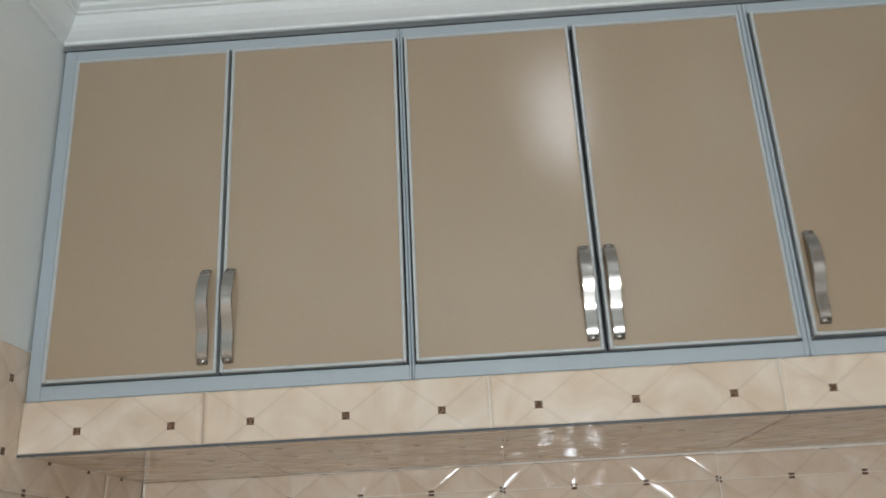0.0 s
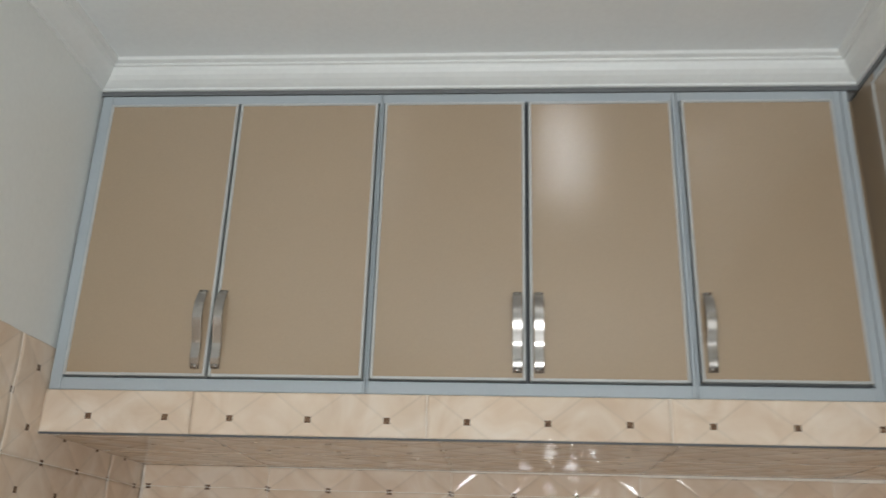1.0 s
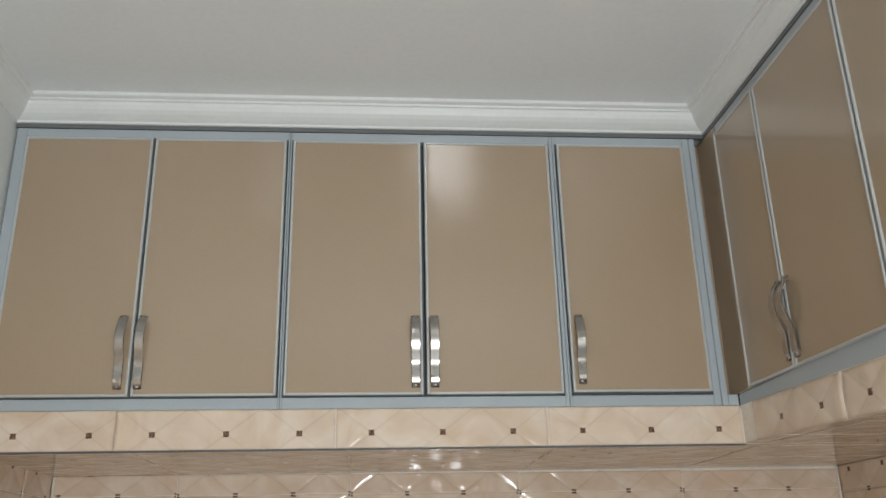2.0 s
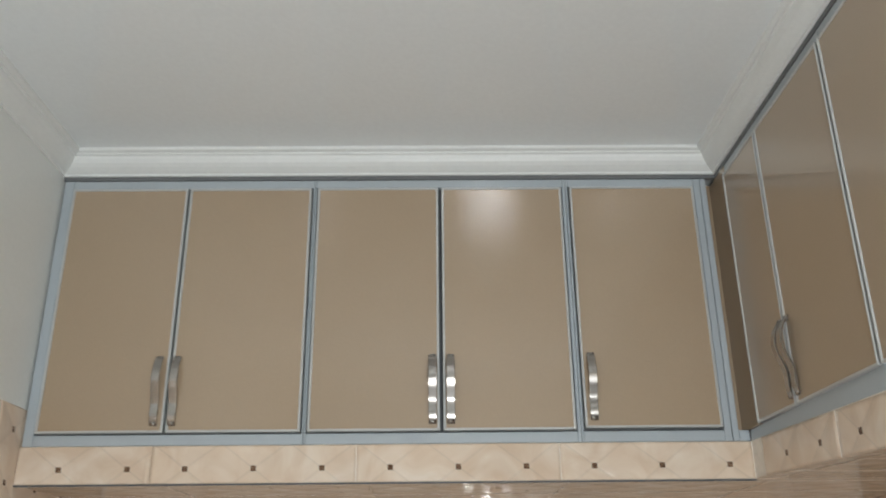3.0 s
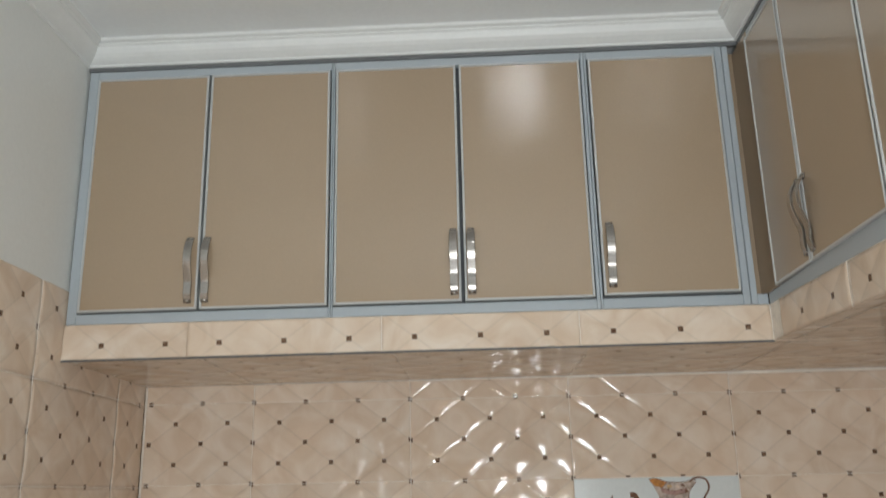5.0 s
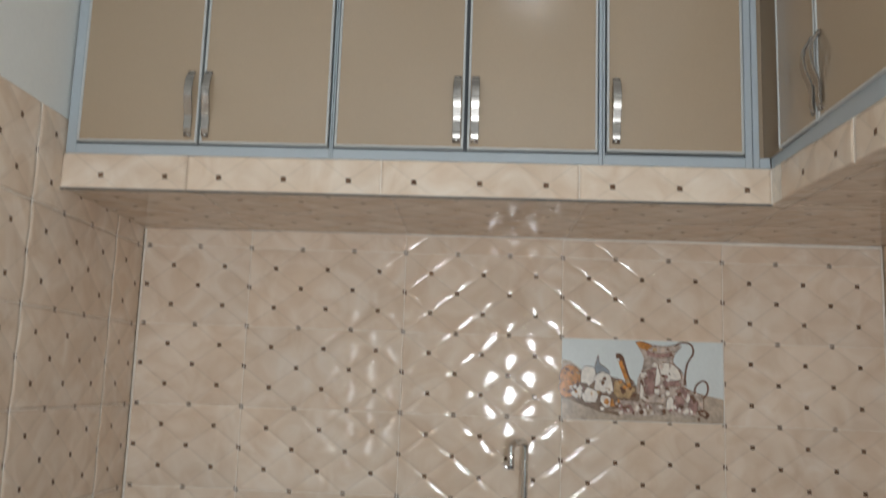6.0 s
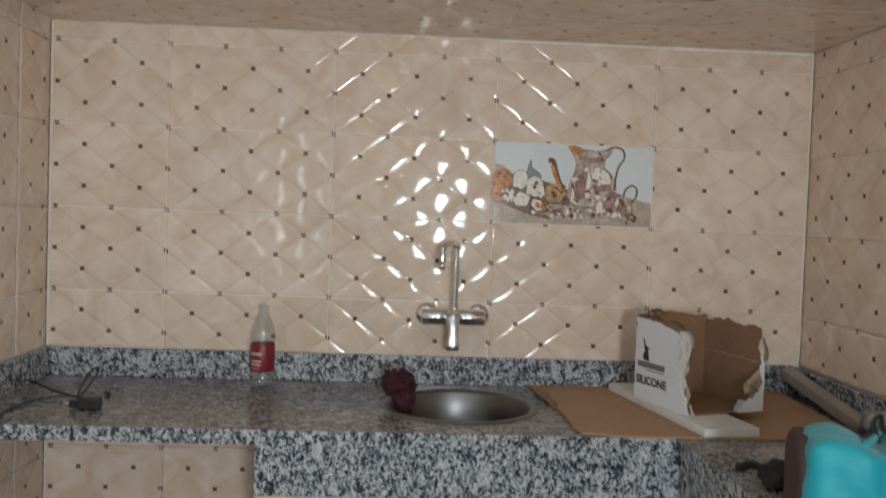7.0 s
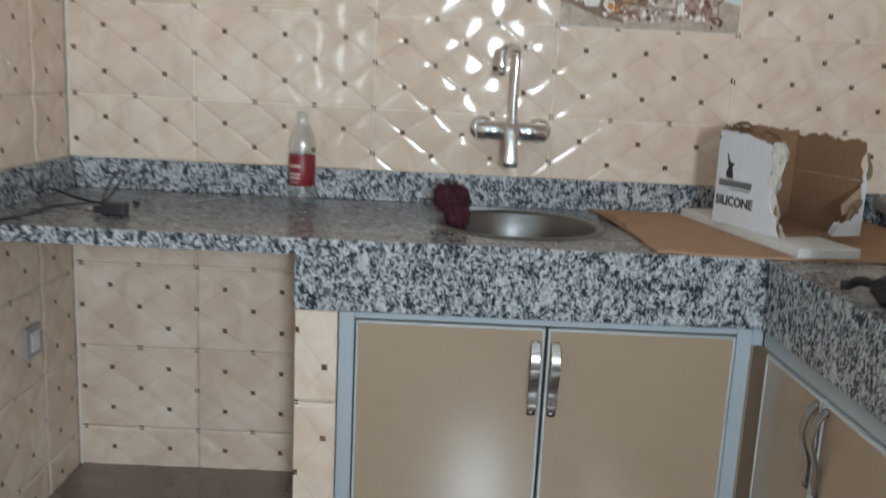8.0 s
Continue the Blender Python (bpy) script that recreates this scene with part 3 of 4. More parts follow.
part("bowl", lathe([(SR + 0.012, 0.0004), (SR + 0.010, 0.003), (SR + 0.002, 0.0045), (SR - 0.008, 0.003), (SR - 0.013, -0.004), (SR - 0.020, -0.06), (SR - 0.035, -0.125), (SR - 0.065, -0.150), (0.045, -0.158), (0.040, -0.162)], (SX, SY, TOP), 64), M_STEEL, sink, smooth=True)
part("drain", lathe([(0.042, -0.161), (0.030, -0.158), (0.028, -0.163), (0.004, -0.163)], (SX, SY, TOP), 24, cap=True), M_CHROME, sink, "chrome drain strainer", smooth=True)

# ---------------------------------------------------------------- tap
tap = thing("wall_tap", (1.229, 0.0, 1.074), "chrome wall-mounted mixer tap with swan-neck spout", "tap")
for x in (1.150, 1.308):
    part("rosette", sweep([(x, 0.002, 1.076), (x, -0.010, 1.076), (x, -0.020, 1.076), (x, -0.024, 1.076)], [0.036, 0.036, 0.030, 0.020], 28), M_CHROME, tap, smooth=True)
    part("inlet", sweep([(x, -0.02, 1.076), (x, -0.062, 1.074)], 0.0165, 20), M_CHROME, tap, smooth=True)
part("mixer_body", sweep([(1.132, -0.062, 1.074), (1.136, -0.062, 1.074), (1.205, -0.062, 1.074), (1.212, -0.062, 1.074), (1.246, -0.062, 1.074), (1.253, -0.062, 1.074), (1.322, -0.062, 1.074), (1.326, -0.062, 1.074)], [0.021, 0.0255, 0.0255, 0.022, 0.022, 0.0255, 0.0255, 0.021], 24), M_CHROME, tap, smooth=True)
part("cartridge", sweep([(1.226, -0.045, 1.074), (1.226, -0.092, 1.073), (1.226, -0.100, 1.073), (1.226, -0.103, 1.073)], [0.024, 0.025, 0.022, 0.012], 24), M_CHROME, tap, smooth=True)
lever = bmesh.new()
for i, (y, z, hw, ht) in enumerate(((-0.098, 1.094, 0.012, 0.005), (-0.104, 1.088, 0.020, 0.008), (-0.108, 1.072, 0.0235, 0.009), (-0.113, 1.054, 0.0185, 0.008), (-0.1185, 1.036, 0.0165, 0.006), (-0.1225, 1.014, 0.0180, 0.005), (-0.1250, 0.998, 0.0195, 0.004), (-0.1262, 0.986, 0.0190, 0.003), (-0.1255, 0.982, 0.016, 0.002))):
    ring = [lever.verts.new((1.226 + a * hw, y + b * ht, z)) for a, b in ((-1, 0.2), (-0.8, -0.6), (-0.35, -1), (0.35, -1), (0.8, -0.6), (1, 0.2), (0.8, 1), (-0.8, 1))]
    if i:
        for k in range(8):
            lever.faces.new((prev[k], prev[(k + 1) % 8], ring[(k + 1) % 8], ring[k]))
    else:
        lever.faces.new(ring)
    prev = ring
lever.faces.new(prev)
bmesh.ops.recalc_face_normals(lever, faces=lever.faces)
part("lever", lever, M_SATIN, tap, "flat chrome lever hanging down", smooth=True)
neck = [(1.232, -0.062, 1.09), (1.232, -0.062, 1.15), (1.232, -0.063, 1.22), (1.232, -0.064, 1.276), (1.2305, -0.067, 1.290), (1.224, -0.077, 1.297), (1.210, -0.098, 1.298), (1.197, -0.117, 1.294), (1.189, -0.129, 1.283), (1.187, -0.133, 1.265), (1.187, -0.134, 1.240)]
part("spout", sweep(smooth_line(neck, 6), 0.0104, 18), M_CHROME, tap, smooth=True)
part("spout_nut", sweep([(1.232, -0.062, 1.085), (1.232, -0.062, 1.104), (1.232, -0.062, 1.108)], [0.0135, 0.0135, 0.010], 20), M_CHROME, tap, smooth=True)
part("spout_tip", sweep([(1.187, -0.134, 1.240), (1.187, -0.134, 1.222)], 0.0108, 18), M_CHROME, tap, smooth=True)

# ---------------------------------------------------------------- things on the worktop
bottle = thing("water_bottle", (0.671, -0.130, TOP), "small clear plastic bottle with a red label", "bottle")
part("bottle_body", lathe([(0.004, 0.003), (0.034, 0.001), (0.0405, 0.006), (0.0410, 0.022), (0.0385, 0.026), (0.0400, 0.031), (0.0395, 0.044), (0.0345, 0.049), (0.0345, 0.132), (0.0365, 0.138), (0.0360, 0.160), (0.0320, 0.180), (0.0235, 0.200), (0.0165, 0.213), (0.0155, 0.232), (0.0180, 0.233), (0.0180, 0.238), (0.0150, 0.243), (0.0140, 0.243), (0.0145, 0.212), (0.0222, 0.199), (0.0308, 0.179), (0.0350, 0.159), (0.0335, 0.131), (0.0335, 0.050), (0.0385, 0.043), (0.0390, 0.024), (0.0330, 0.004), (0.004, 0.005)], (0.671, -0.130, TOP), 36), M_CLEAR, bottle, smooth=True)
label = part("bottle_label", lathe([(0.0347, 0.050), (0.0350, 0.0505), (0.0350, 0.1305), (0.0347, 0.131)], (0.671, -0.130, TOP), 36), M_RED, bottle, "red paper label with pale print", smooth=True)
for k, (a0, a1, z0, z1) in enumerate(((-150, -88, 0.098, 0.106), (-150, -88, 0.078, 0.084), (-150, -90, 0.068, 0.074), (-140, -96, 0.058, 0.061))):
    b = bmesh.new()
    rows = [[b.verts.new((0.671 + 0.0355 * math.cos(radians(a0 + (a1 - a0) * i / 8)), -0.130 + 0.0355 * math.sin(radians(a0 + (a1 - a0) * i / 8)), TOP + z)) for i in range(9)] for z in (z0, z1)]
    for i in range(8):
        b.faces.new((rows[0][i], rows[0][i + 1], rows[1][i + 1], rows[1][i]))
    part("print_bar", b, M_PINK, label)

# maroon scouring mesh on the rim of the sink
pad = thing("scouring_pad", (1.072, -0.300, TOP), "maroon nylon scouring mesh slumped over the sink's rim", "scourer")
part("mesh_ball", blob((1.069, -0.296, TOP + 0.054), (0.045, 0.040, 0.034), 0.30, 3.2, 4.0), M_WOOL, pad, smooth=True)
part("mesh_tail", blob((1.086, -0.314, TOP + 0.012), (0.029, 0.030, 0.034), 0.35, 3.0, 9.0), M_WOOL, pad, smooth=True)
rnd = random.Random(5)
curls = bmesh.new()
for k in range(70):
    d = Vector((rnd.gauss(0, 1), rnd.gauss(0, 1), rnd.gauss(0.2, 1))).normalized()
    c = Vector((1.070, -0.298, TOP + 0.053)) + d * 0.037
    s, t = d.orthogonal().normalized(), d.cross(d.orthogonal().normalized())
    r, ph = rnd.uniform(0.006, 0.012), rnd.uniform(0, 6)
    sweep([c + r * (math.cos(ph + a) * s + math.sin(ph + a) * t) + d * (0.004 + 0.005 * math.sin(2 * a)) for a in (j * 0.7 for j in range(8))], 0.0011, 4, curls)
part("wire_mesh", curls, M_WOOL, pad)

def ragged(outline, amount, seed, step=0.008):
    """An outline with torn, uneven edges; a third entry of 1 keeps the edge to the next point straight."""
    r, wander = random.Random(seed), 0.0
    out = []
    for a, b in zip(outline, outline[1:] + outline[:1]):
        n = 1 if len(a) > 2 else max(1, int(math.hypot(b[0] - a[0], b[1] - a[1]) / step))
        nx, ny = -(b[1] - a[1]), b[0] - a[0]
        l = math.hypot(nx, ny) or 1
        for i in range(n):
            wander = 0.72 * wander + 0.75 * r.uniform(-1, 1) * amount
            t, w = i / n, (wander + r.uniform(-0.3, 0.3) * amount if i else 0)
            out.append((a[0] + (b[0] - a[0]) * t + nx / l * w, a[1] + (b[1] - a[1]) * t + ny / l * w))
    return out


# cardboard sheet under the box
rnd = random.Random(8)
edge = [(1.466, -0.022), (1.474, -0.070), (1.486, -0.105), (1.515, -0.135), (1.520, -0.165), (1.508, -0.205), (1.516, -0.255), (1.509, -0.33), (1.504, -0.40), (1.508, -0.47), (1.504, -0.55), (1.512, -0.612), (1.548, -0.606), (1.580, -0.626)]
sheet = [(x + rnd.uniform(-0.003, 0.003), y) for x, y in edge] + [(1.64, -0.634), (1.80, -0.630), (2.00, -0.622), (2.20, -0.612), (2.235, -0.40), (2.262, -0.022)]
card = thing("cardboard_sheet", (1.85, -0.32, TOP), "flat brown corrugated cardboard sheet with ragged edge", "cardboard")
part("sheet", slab(sheet, TOP + 0.001, TOP + 0.006), M_CARD, card)
flap = slab(ragged([(1.470, -0.105), (1.512, -0.140), (1.516, -0.300), (1.509, -0.420), (1.494, -0.330), (1.486, -0.240), (1.470, -0.170)], 0.003, 17, 0.02), TOP + 0.0012, TOP + 0.0040)
for v in flap.verts:
    v.co.z += 0.010 * max(0.0, (1.505 - v.co.x) / 0.035)
part("torn_flap", flap, M_CARD_DARK, card, "lifted torn cardboard flap")

board = thing("white_board", (1.806, -0.636, TOP + 0.006), "long narrow white board lying under the box", "board", turn=9.5)
part("plank", box(0.0, 0.148, 0.0, 0.575, 0.0005, 0.0215, 0.0015), M_FOAM, board)

# torn box
BH, BL, BW = 0.228, 0.236, 0.237
carton = thing("cardboard_box", (1.815, -0.500, TOP + 0.028), "open white silicone carton with torn brown edges", "box", turn=20.0)


def panel(outline, at, thick=0.004):
    """A sheet over an outline in its own plane."""
    bm = slab(outline, -thick, 0.0)
    for v in bm.verts:
        v.co = at(v.co.x, v.co.y, v.co.z)
    bmesh.ops.recalc_face_normals(bm, faces=bm.faces)
    return bm


# its own axes: x across the open end, y back along the printed side, z up
printed = part("printed_side", panel(ragged([(0.0, 0.0, 1), (BL, 0.0, 1), (BL, BH), (0.13, BH - 0.006), (0.062, BH - 0.020), (0.046, BH - 0.026), (0.038, BH * 0.8), (0.046, BH * 0.55), (0.036, BH * 0.42), (0.034, BH * 0.27), (0.012, BH * 0.18)], 0.004, 3), lambda a, b, w: Vector((-0.004 - w, a, b)), 0.0035), M_BOXWHITE, carton, "white printed side with black lettering")
part("inner_side", panel(ragged([(0.002, 0.002, 1), (BL, 0.002, 1), (BL, BH + 0.004), (0.13, BH + 0.004), (0.05, BH - 0.006), (0.026, BH * 0.85), (0.034, BH * 0.55), (0.022, BH * 0.3), (0.008, BH * 0.15)], 0.004, 13), lambda a, b, w: Vector((0.0008 - w, a, b)), 0.003), M_CARD_DARK, carton, "bare brown inside of the carton")
part("far_side", panel(ragged([(0.0, 0.0, 1), (BL, 0.0, 1), (BL, BH), (0.1, BH - 0.004), (0.012, BH - 0.010), (0.022, BH * 0.72), (0.006, BH * 0.5), (0.014, BH * 0.2)], 0.006, 5), lambda a, b, w: Vector((BW + w, a, b)), 0.004), M_CARD_DARK, carton, "brown torn side")
part("back_end", panel(ragged([(0.0, 0.0, 1), (BW, 0.0, 1), (BW, BH + 0.004), (0.1, BH + 0.014), (0.0, BH + 0.004)], 0.005, 6), lambda a, b, w: Vector((a, BL + w, b)), 0.004), M_CARD_DARK, carton, "brown closed end")
part("base", panel([(0.002, 0.0), (BW - 0.002, 0.0), (BW - 0.002, BL - 0.002), (0.002, BL - 0.002)], lambda a, b, w: Vector((a, b, 0.004 + w)), 0.0035), M_CARD_DARK, carton, "brown bottom")
front_at = lambda a, b, w: Vector((a, -0.003 - w, b))
part("torn_front", panel(ragged([(BW - 0.082, 0.0, 1), (BW + 0.002, 0.0, 1), (BW + 0.002, 0.172), (BW - 0.008, 0.160), (BW - 0.005, 0.128), (BW - 0.014, 0.110), (BW - 0.010, 0.085), (BW - 0.030, 0.062), (BW - 0.036, 0.040), (BW - 0.056, 0.030), (BW - 0.078, 0.034), (BW - 0.090, 0.016)], 0.004, 7), front_at, 0.002), M_BOXWHITE, carton, "torn white remains of the front")
part("front_edge", panel(ragged([(0.006, 0.040), (0.026, 0.050), (0.020, 0.075), (0.030, 0.100), (0.022, 0.135), (0.014, 0.160), (0.012, 0.185), (0.020, BH - 0.020), (0.046, BH - 0.016), (0.050, 0.185), (0.046, 0.150), (0.052, 0.125), (0.044, 0.095), (0.042, 0.062)], 0.004, 9), lambda a, b, w: Vector((-0.0005 + 0.25 * (0.03 - a) * (b > 0.05) - w, a, b)), 0.002), M_TORN, carton, "ragged paper edge")
part("torn_shred", panel(ragged([(BW - 0.060, 0.048), (BW - 0.030, 0.060), (BW - 0.012, 0.090), (BW - 0.018, 0.118), (BW - 0.040, 0.100), (BW - 0.068, 0.075)], 0.004, 12), lambda a, b, w: Vector((a, -0.002 - w - 0.05 * (b - 0.04), b)), 0.002), M_CREASE, carton, "curled torn brown shred")


def shred(name, points, wide, bend, mat, label):
    """A curled torn strip of card: a ribbon along a line, of uneven width, bowed across."""
    bm, r = bmesh.new(), random.Random(len(name) + int(1000 * points[0][2]))
    line, rows = smooth_line(points, 5), []
    for i, p in enumerate(line):
        d = (line[min(i + 1, len(line) - 1)] - line[max(i - 1, 0)]).normalized()
        side = d.cross(Vector(bend)).normalized()
        h = wide * r.uniform(0.55, 1.2) * (0.4 + 0.6 * math.sin(math.pi * (i + 0.6) / (len(line) + 0.2)))
        rows.append([bm.verts.new(p + side * (h * k) + Vector(bend) * (h * 0.5 * (1 - k * k)) + Vector((0, 0, r.uniform(-1, 1) * 0.0015))) for k in (-1, -0.4, 0.3, 1)])
    for a, b in zip(rows, rows[1:]):
        for k in range(3):
            bm.faces.new((a[k], a[k + 1], b[k + 1], b[k]))
    bmesh.ops.solidify(bm, geom=bm.faces[:], thickness=0.0012)
    return part(name, bm, mat, carton, label)


UPB, OUT, LEFTB = (0, -0.3, 1), (0, -1, 0.2), (-1, -0.4, 0.2)
shred("torn_shred", [(0.000, 0.010, 0.030), (0.010, 0.022, 0.055), (0.004, 0.030, 0.085)], 0.008, OUT, M_TORN, "ragged pale paper edge")
shred("torn_shred", [(0.002, 0.032, 0.090), (0.008, 0.028, 0.120), (0.002, 0.030, 0.155)], 0.007, LEFTB, M_TORN, "ragged pale paper edge")
shred("torn_shred", [(0.002, 0.026, 0.162), (0.012, 0.018, 0.188), (0.006, 0.032, BH - 0.014)], 0.011, OUT, M_TORN, "ragged pale paper edge")
shred("torn_shred", [(0.002, 0.034, BH - 0.010), (0.000, 0.070, BH + 0.004), (0.004, 0.110, BH - 0.002)], 0.009, UPB, M_CARD_DARK, "curled brown flap along the top")
shred("torn_shred", [(0.000, 0.120, BH), (0.006, 0.170, BH + 0.006), (-0.004, 0.225, BH + 0.002)], 0.012, UPB, M_CARD_DARK, "curled brown flap along the top")
shred("torn_shred", [(0.004, 0.190, BH + 0.004), (0.020, 0.205, BH + 0.010), (0.034, 0.222, BH + 0.004)], 0.008, UPB, M_TORN, "curled pale scrap along the top")
shred("torn_shred", [(0.020, 0.226, BH + 0.006), (0.055, 0.232, BH + 0.016), (0.100, 0.233, BH + 0.008)], 0.012, UPB, M_CARD_DARK, "curled brown flap along the top")
shred("torn_shred", [(BW - 0.002, 0.002, 0.118), (BW + 0.004, -0.004, 0.155), (BW - 0.002, 0.004, 0.196)], 0.008, OUT, M_CREASE, "frayed brown edge")
shred("torn_shred", [(BW - 0.012, -0.006, 0.086), (BW - 0.036, -0.014, 0.070), (BW - 0.052, -0.012, 0.040)], 0.015, OUT, M_CREASE, "curled torn brown shred")
shred("torn_shred", [(BW - 0.098, -0.006, 0.006), (BW - 0.090, -0.012, 0.024), (BW - 0.074, -0.010, 0.034)], 0.009, OUT, M_BOXWHITE, "curled white paper")
shred("torn_shred", [(-0.004, -0.004, 0.030), (0.004, -0.010, -0.004), (0.012, -0.012, -0.024)], 0.007, LEFTB, M_TORN, "ragged pale paper edge")
# the fold across the inside of the far side
part("crease", panel(ragged([(0.006, 0.128), (BL - 0.004, 0.132), (BL - 0.004, 0.1345), (0.006, 0.1310)], 0.0008, 31, 0.012), lambda a, b, w: Vector((BW - 0.0045 + w * -1.0, a, b)), 0.0006), M_CREASE, carton, "worn fold in the card")


def text_part(words, size, parent, m, mat):
    c = bpy.data.curves.new("lettering", "FONT")
    c.body, c.size, c.extrude, c.align_x = words, size, 0.0002, "CENTER"
    c.offset = 0.0009
    tmp = bpy.data.objects.new("lettering", c)
    scene.collection.objects.link(tmp)
    dg = bpy.context.evaluated_depsgraph_get()
    me = bpy.data.meshes.new_from_object(tmp.evaluated_get(dg))
    bpy.data.objects.remove(tmp)
    me.name = "lettering"
    me.materials.clear()
    me.materials.append(mat)
    me.transform(m)
    ob = new("lettering", me)
    ob.parent = parent
    return ob


# the printed side faces -x of the carton: its lettering runs towards the open end
SIDE = Matrix(((0, 0, -1, -0.0046), (-1, 0, 0, 0), (0, 1, 0, 0), (0, 0, 0, 1)))
text_part("SILICONE", 0.0315, printed, Matrix.Translation((-0.0006, 0.160, 0.0475)) @ SIDE, M_INK)
part("print_bar", box(-0.0052, -0.0042, 0.104, 0.222, 0.093, 0.109), material("grey_ink", (0.16, 0.16, 0.17), 0.5), printed)
part("print_bar", box(-0.0052, -0.0042, 0.108, 0.186, 0.0865, 0.0885), M_INK, printed)
part("emblem", panel([(0.146, 0.124), (0.176, 0.123), (0.182, 0.132), (0.181, 0.146), (0.174, 0.156), (0.172, 0.162), (0.178, 0.166), (0.177, 0.172), (0.181, 0.186), (0.186, 0.199), (0.181, 0.198), (0.173, 0.184), (0.171, 0.176), (0.166, 0.174), (0.158, 0.170), (0.150, 0.172), (0.149, 0.166), (0.157, 0.158), (0.153, 0.146), (0.150, 0.134)], lambda a, b, w: Vector((-0.0050 + w, 0.186 + 0.80 * (a - 0.166), 0.143 + 0.80 * (b - 0.161))), 0.0004), M_INK, printed, "small black animal-like emblem")

# charger with its cable
charger = thing("phone_charger", (0.284, -0.458, TOP), "black plug-in charger with thin black cable", "charger")
part("charger_body", box(0.266, 0.319, -0.476, -0.440, TOP + 0.001, TOP + 0.031, 0.004, segments=2), M_BLACK, charger)
for y in (-0.465, -0.451):
    part("pin", sweep([(0.248, y, TOP + 0.016), (0.230, y, TOP + 0.014)], 0.0026, 8), M_CHROME, charger, "metal plug pin")
part("collar", box(0.244, 0.267, -0.470, -0.446, TOP + 0.006, TOP + 0.024, 0.003), M_BLACK, charger)
for line in ([(0.271, -0.443, TOP + 0.020), (0.252, -0.422, TOP + 0.022), (0.205, -0.360, TOP + 0.014), (0.127, -0.285, TOP + 0.012), (0.062, -0.222, TOP + 0.016), (0.030, -0.215, TOP + 0.020), (0.024, -0.26, TOP + 0.010)],
             [(0.205, -0.362, TOP + 0.013), (0.160, -0.372, TOP + 0.008), (0.120, -0.412, TOP + 0.005), (0.112, -0.50, TOP + 0.004), (0.112, -0.565, TOP + 0.004), (0.085, -0.610, TOP + 0.004)],
             [(0.258, -0.442, TOP + 0.018), (0.256, -0.430, TOP + 0.040), (0.276, -0.420, TOP + 0.083), (0.295, -0.418, TOP + 0.099), (0.301, -0.420, TOP + 0.092), (0.288, -0.425, TOP + 0.066), (0.262, -0.436, TOP + 0.028)]):
    part("cable", sweep(smooth_line(line, 8), 0.0030, 8), M_BLACK, charger, smooth=True)
jack = thing("cable_plug", (0.300, -0.29, TOP), "small black cable plug lying on the worktop", "plug")
part("plug_body", sweep([(0.280, -0.292, TOP + 0.008), (0.296, -0.318, TOP + 0.008), (0.301, -0.326, TOP + 0.006)], [0.006, 0.006, 0.003], 10), M_BLACK, jack, smooth=True)
part("plug_tip", sweep([(0.301, -0.326, TOP + 0.006), (0.312, -0.345, TOP + 0.005)], 0.002, 8), M_CHROME, jack)

# a length of metal profile leaning on the splash strip
bar = thing("metal_profile", (2.262, -0.30, TOP), "dull aluminium profile leaning along the side wall", "metal bar")
bb = box(-0.021, 0.021, -0.27, 0.27, -0.016, 0.016, 0.002)
bmesh.ops.transform(bb, matrix=pose(2.270, -0.295, TOP + 0.040, 5.2, 0, -3.5), verts=bb.verts)
part("profile", bb, M_METALBAR, bar)

# bag and dark things on the side run
bag = thing("drawstring_bag", (1.95, -1.27, TOP), "turquoise nylon bag with maroon-brown end panel", "bag")
SLEW = Matrix.Translation((1.780, -1.195, TOP)) @ pose(0, 0, 0, 0, 0, -16) @ Matrix.Diagonal((1, 1, 0.94, 1))
bm = blob((0.164, -0.020, 0.085), (0.180, 0.095, 0.088), 0.04, 1.6, 2.0, 6, 7.5)
for v in bm.verts:
    x, y, z = v.co
    up = max(0.0, min(1.0, (z - 0.05) / 0.12))
    fold = 0.006 * math.sin(55 * x + 4 * math.sin(14 * z)) * up + 0.005 * noise.fractal(Vector((x * 16, z * 9, 3.0)), 1.0, 2.0, 3)
    tuck = -0.014 * math.exp(-(((x - 0.105 - 0.05 * (0.17 - z)) / 0.011) ** 2)) * up
    v.co.y -= fold + tuck
    v.co.z = max(0.001, z + up * (0.010 * math.sin(20 * x + 0.9) - 0.016 * math.exp(-(((x - 0.11) / 0.03) ** 2))) + 0.003 * noise.noise(Vector((x * 30, y * 30, 7))))
bmesh.ops.transform(bm, matrix=SLEW, verts=bm.verts)
part("bag_body", bm, M_TEAL, bag, smooth=True)
bm = blob((-0.002, 0.006, 0.084), (0.022, 0.088, 0.087), 0.06, 1.6, 6.0, 4, 4.0)
for v in bm.verts:
    v.co.z = max(0.001, v.co.z)
bmesh.ops.transform(bm, matrix=SLEW, verts=bm.verts)
part("end_panel", bm, M_MAROON, bag, "maroon-brown cloth end panel", smooth=True)
part("drawcord", sweep(smooth_line([(1.879, -1.25, TOP + 0.160), (1.886, -1.22, TOP + 0.185), (1.904, -1.21, TOP + 0.196), (1.896, -1.24, TOP + 0.176), (1.919, -1.27, TOP + 0.162)], 6), 0.004, 8), M_BLACK, bag, "black drawcord", smooth=True)

bm = blob((0.172, 0.074, 0.083), (0.176, 0.018, 0.087), 0.05, 1.6, 8.0, 5, 6.0)
for v in bm.verts:
    v.co.z = max(0.001, v.co.z)
bmesh.ops.transform(bm, matrix=SLEW, verts=bm.verts)
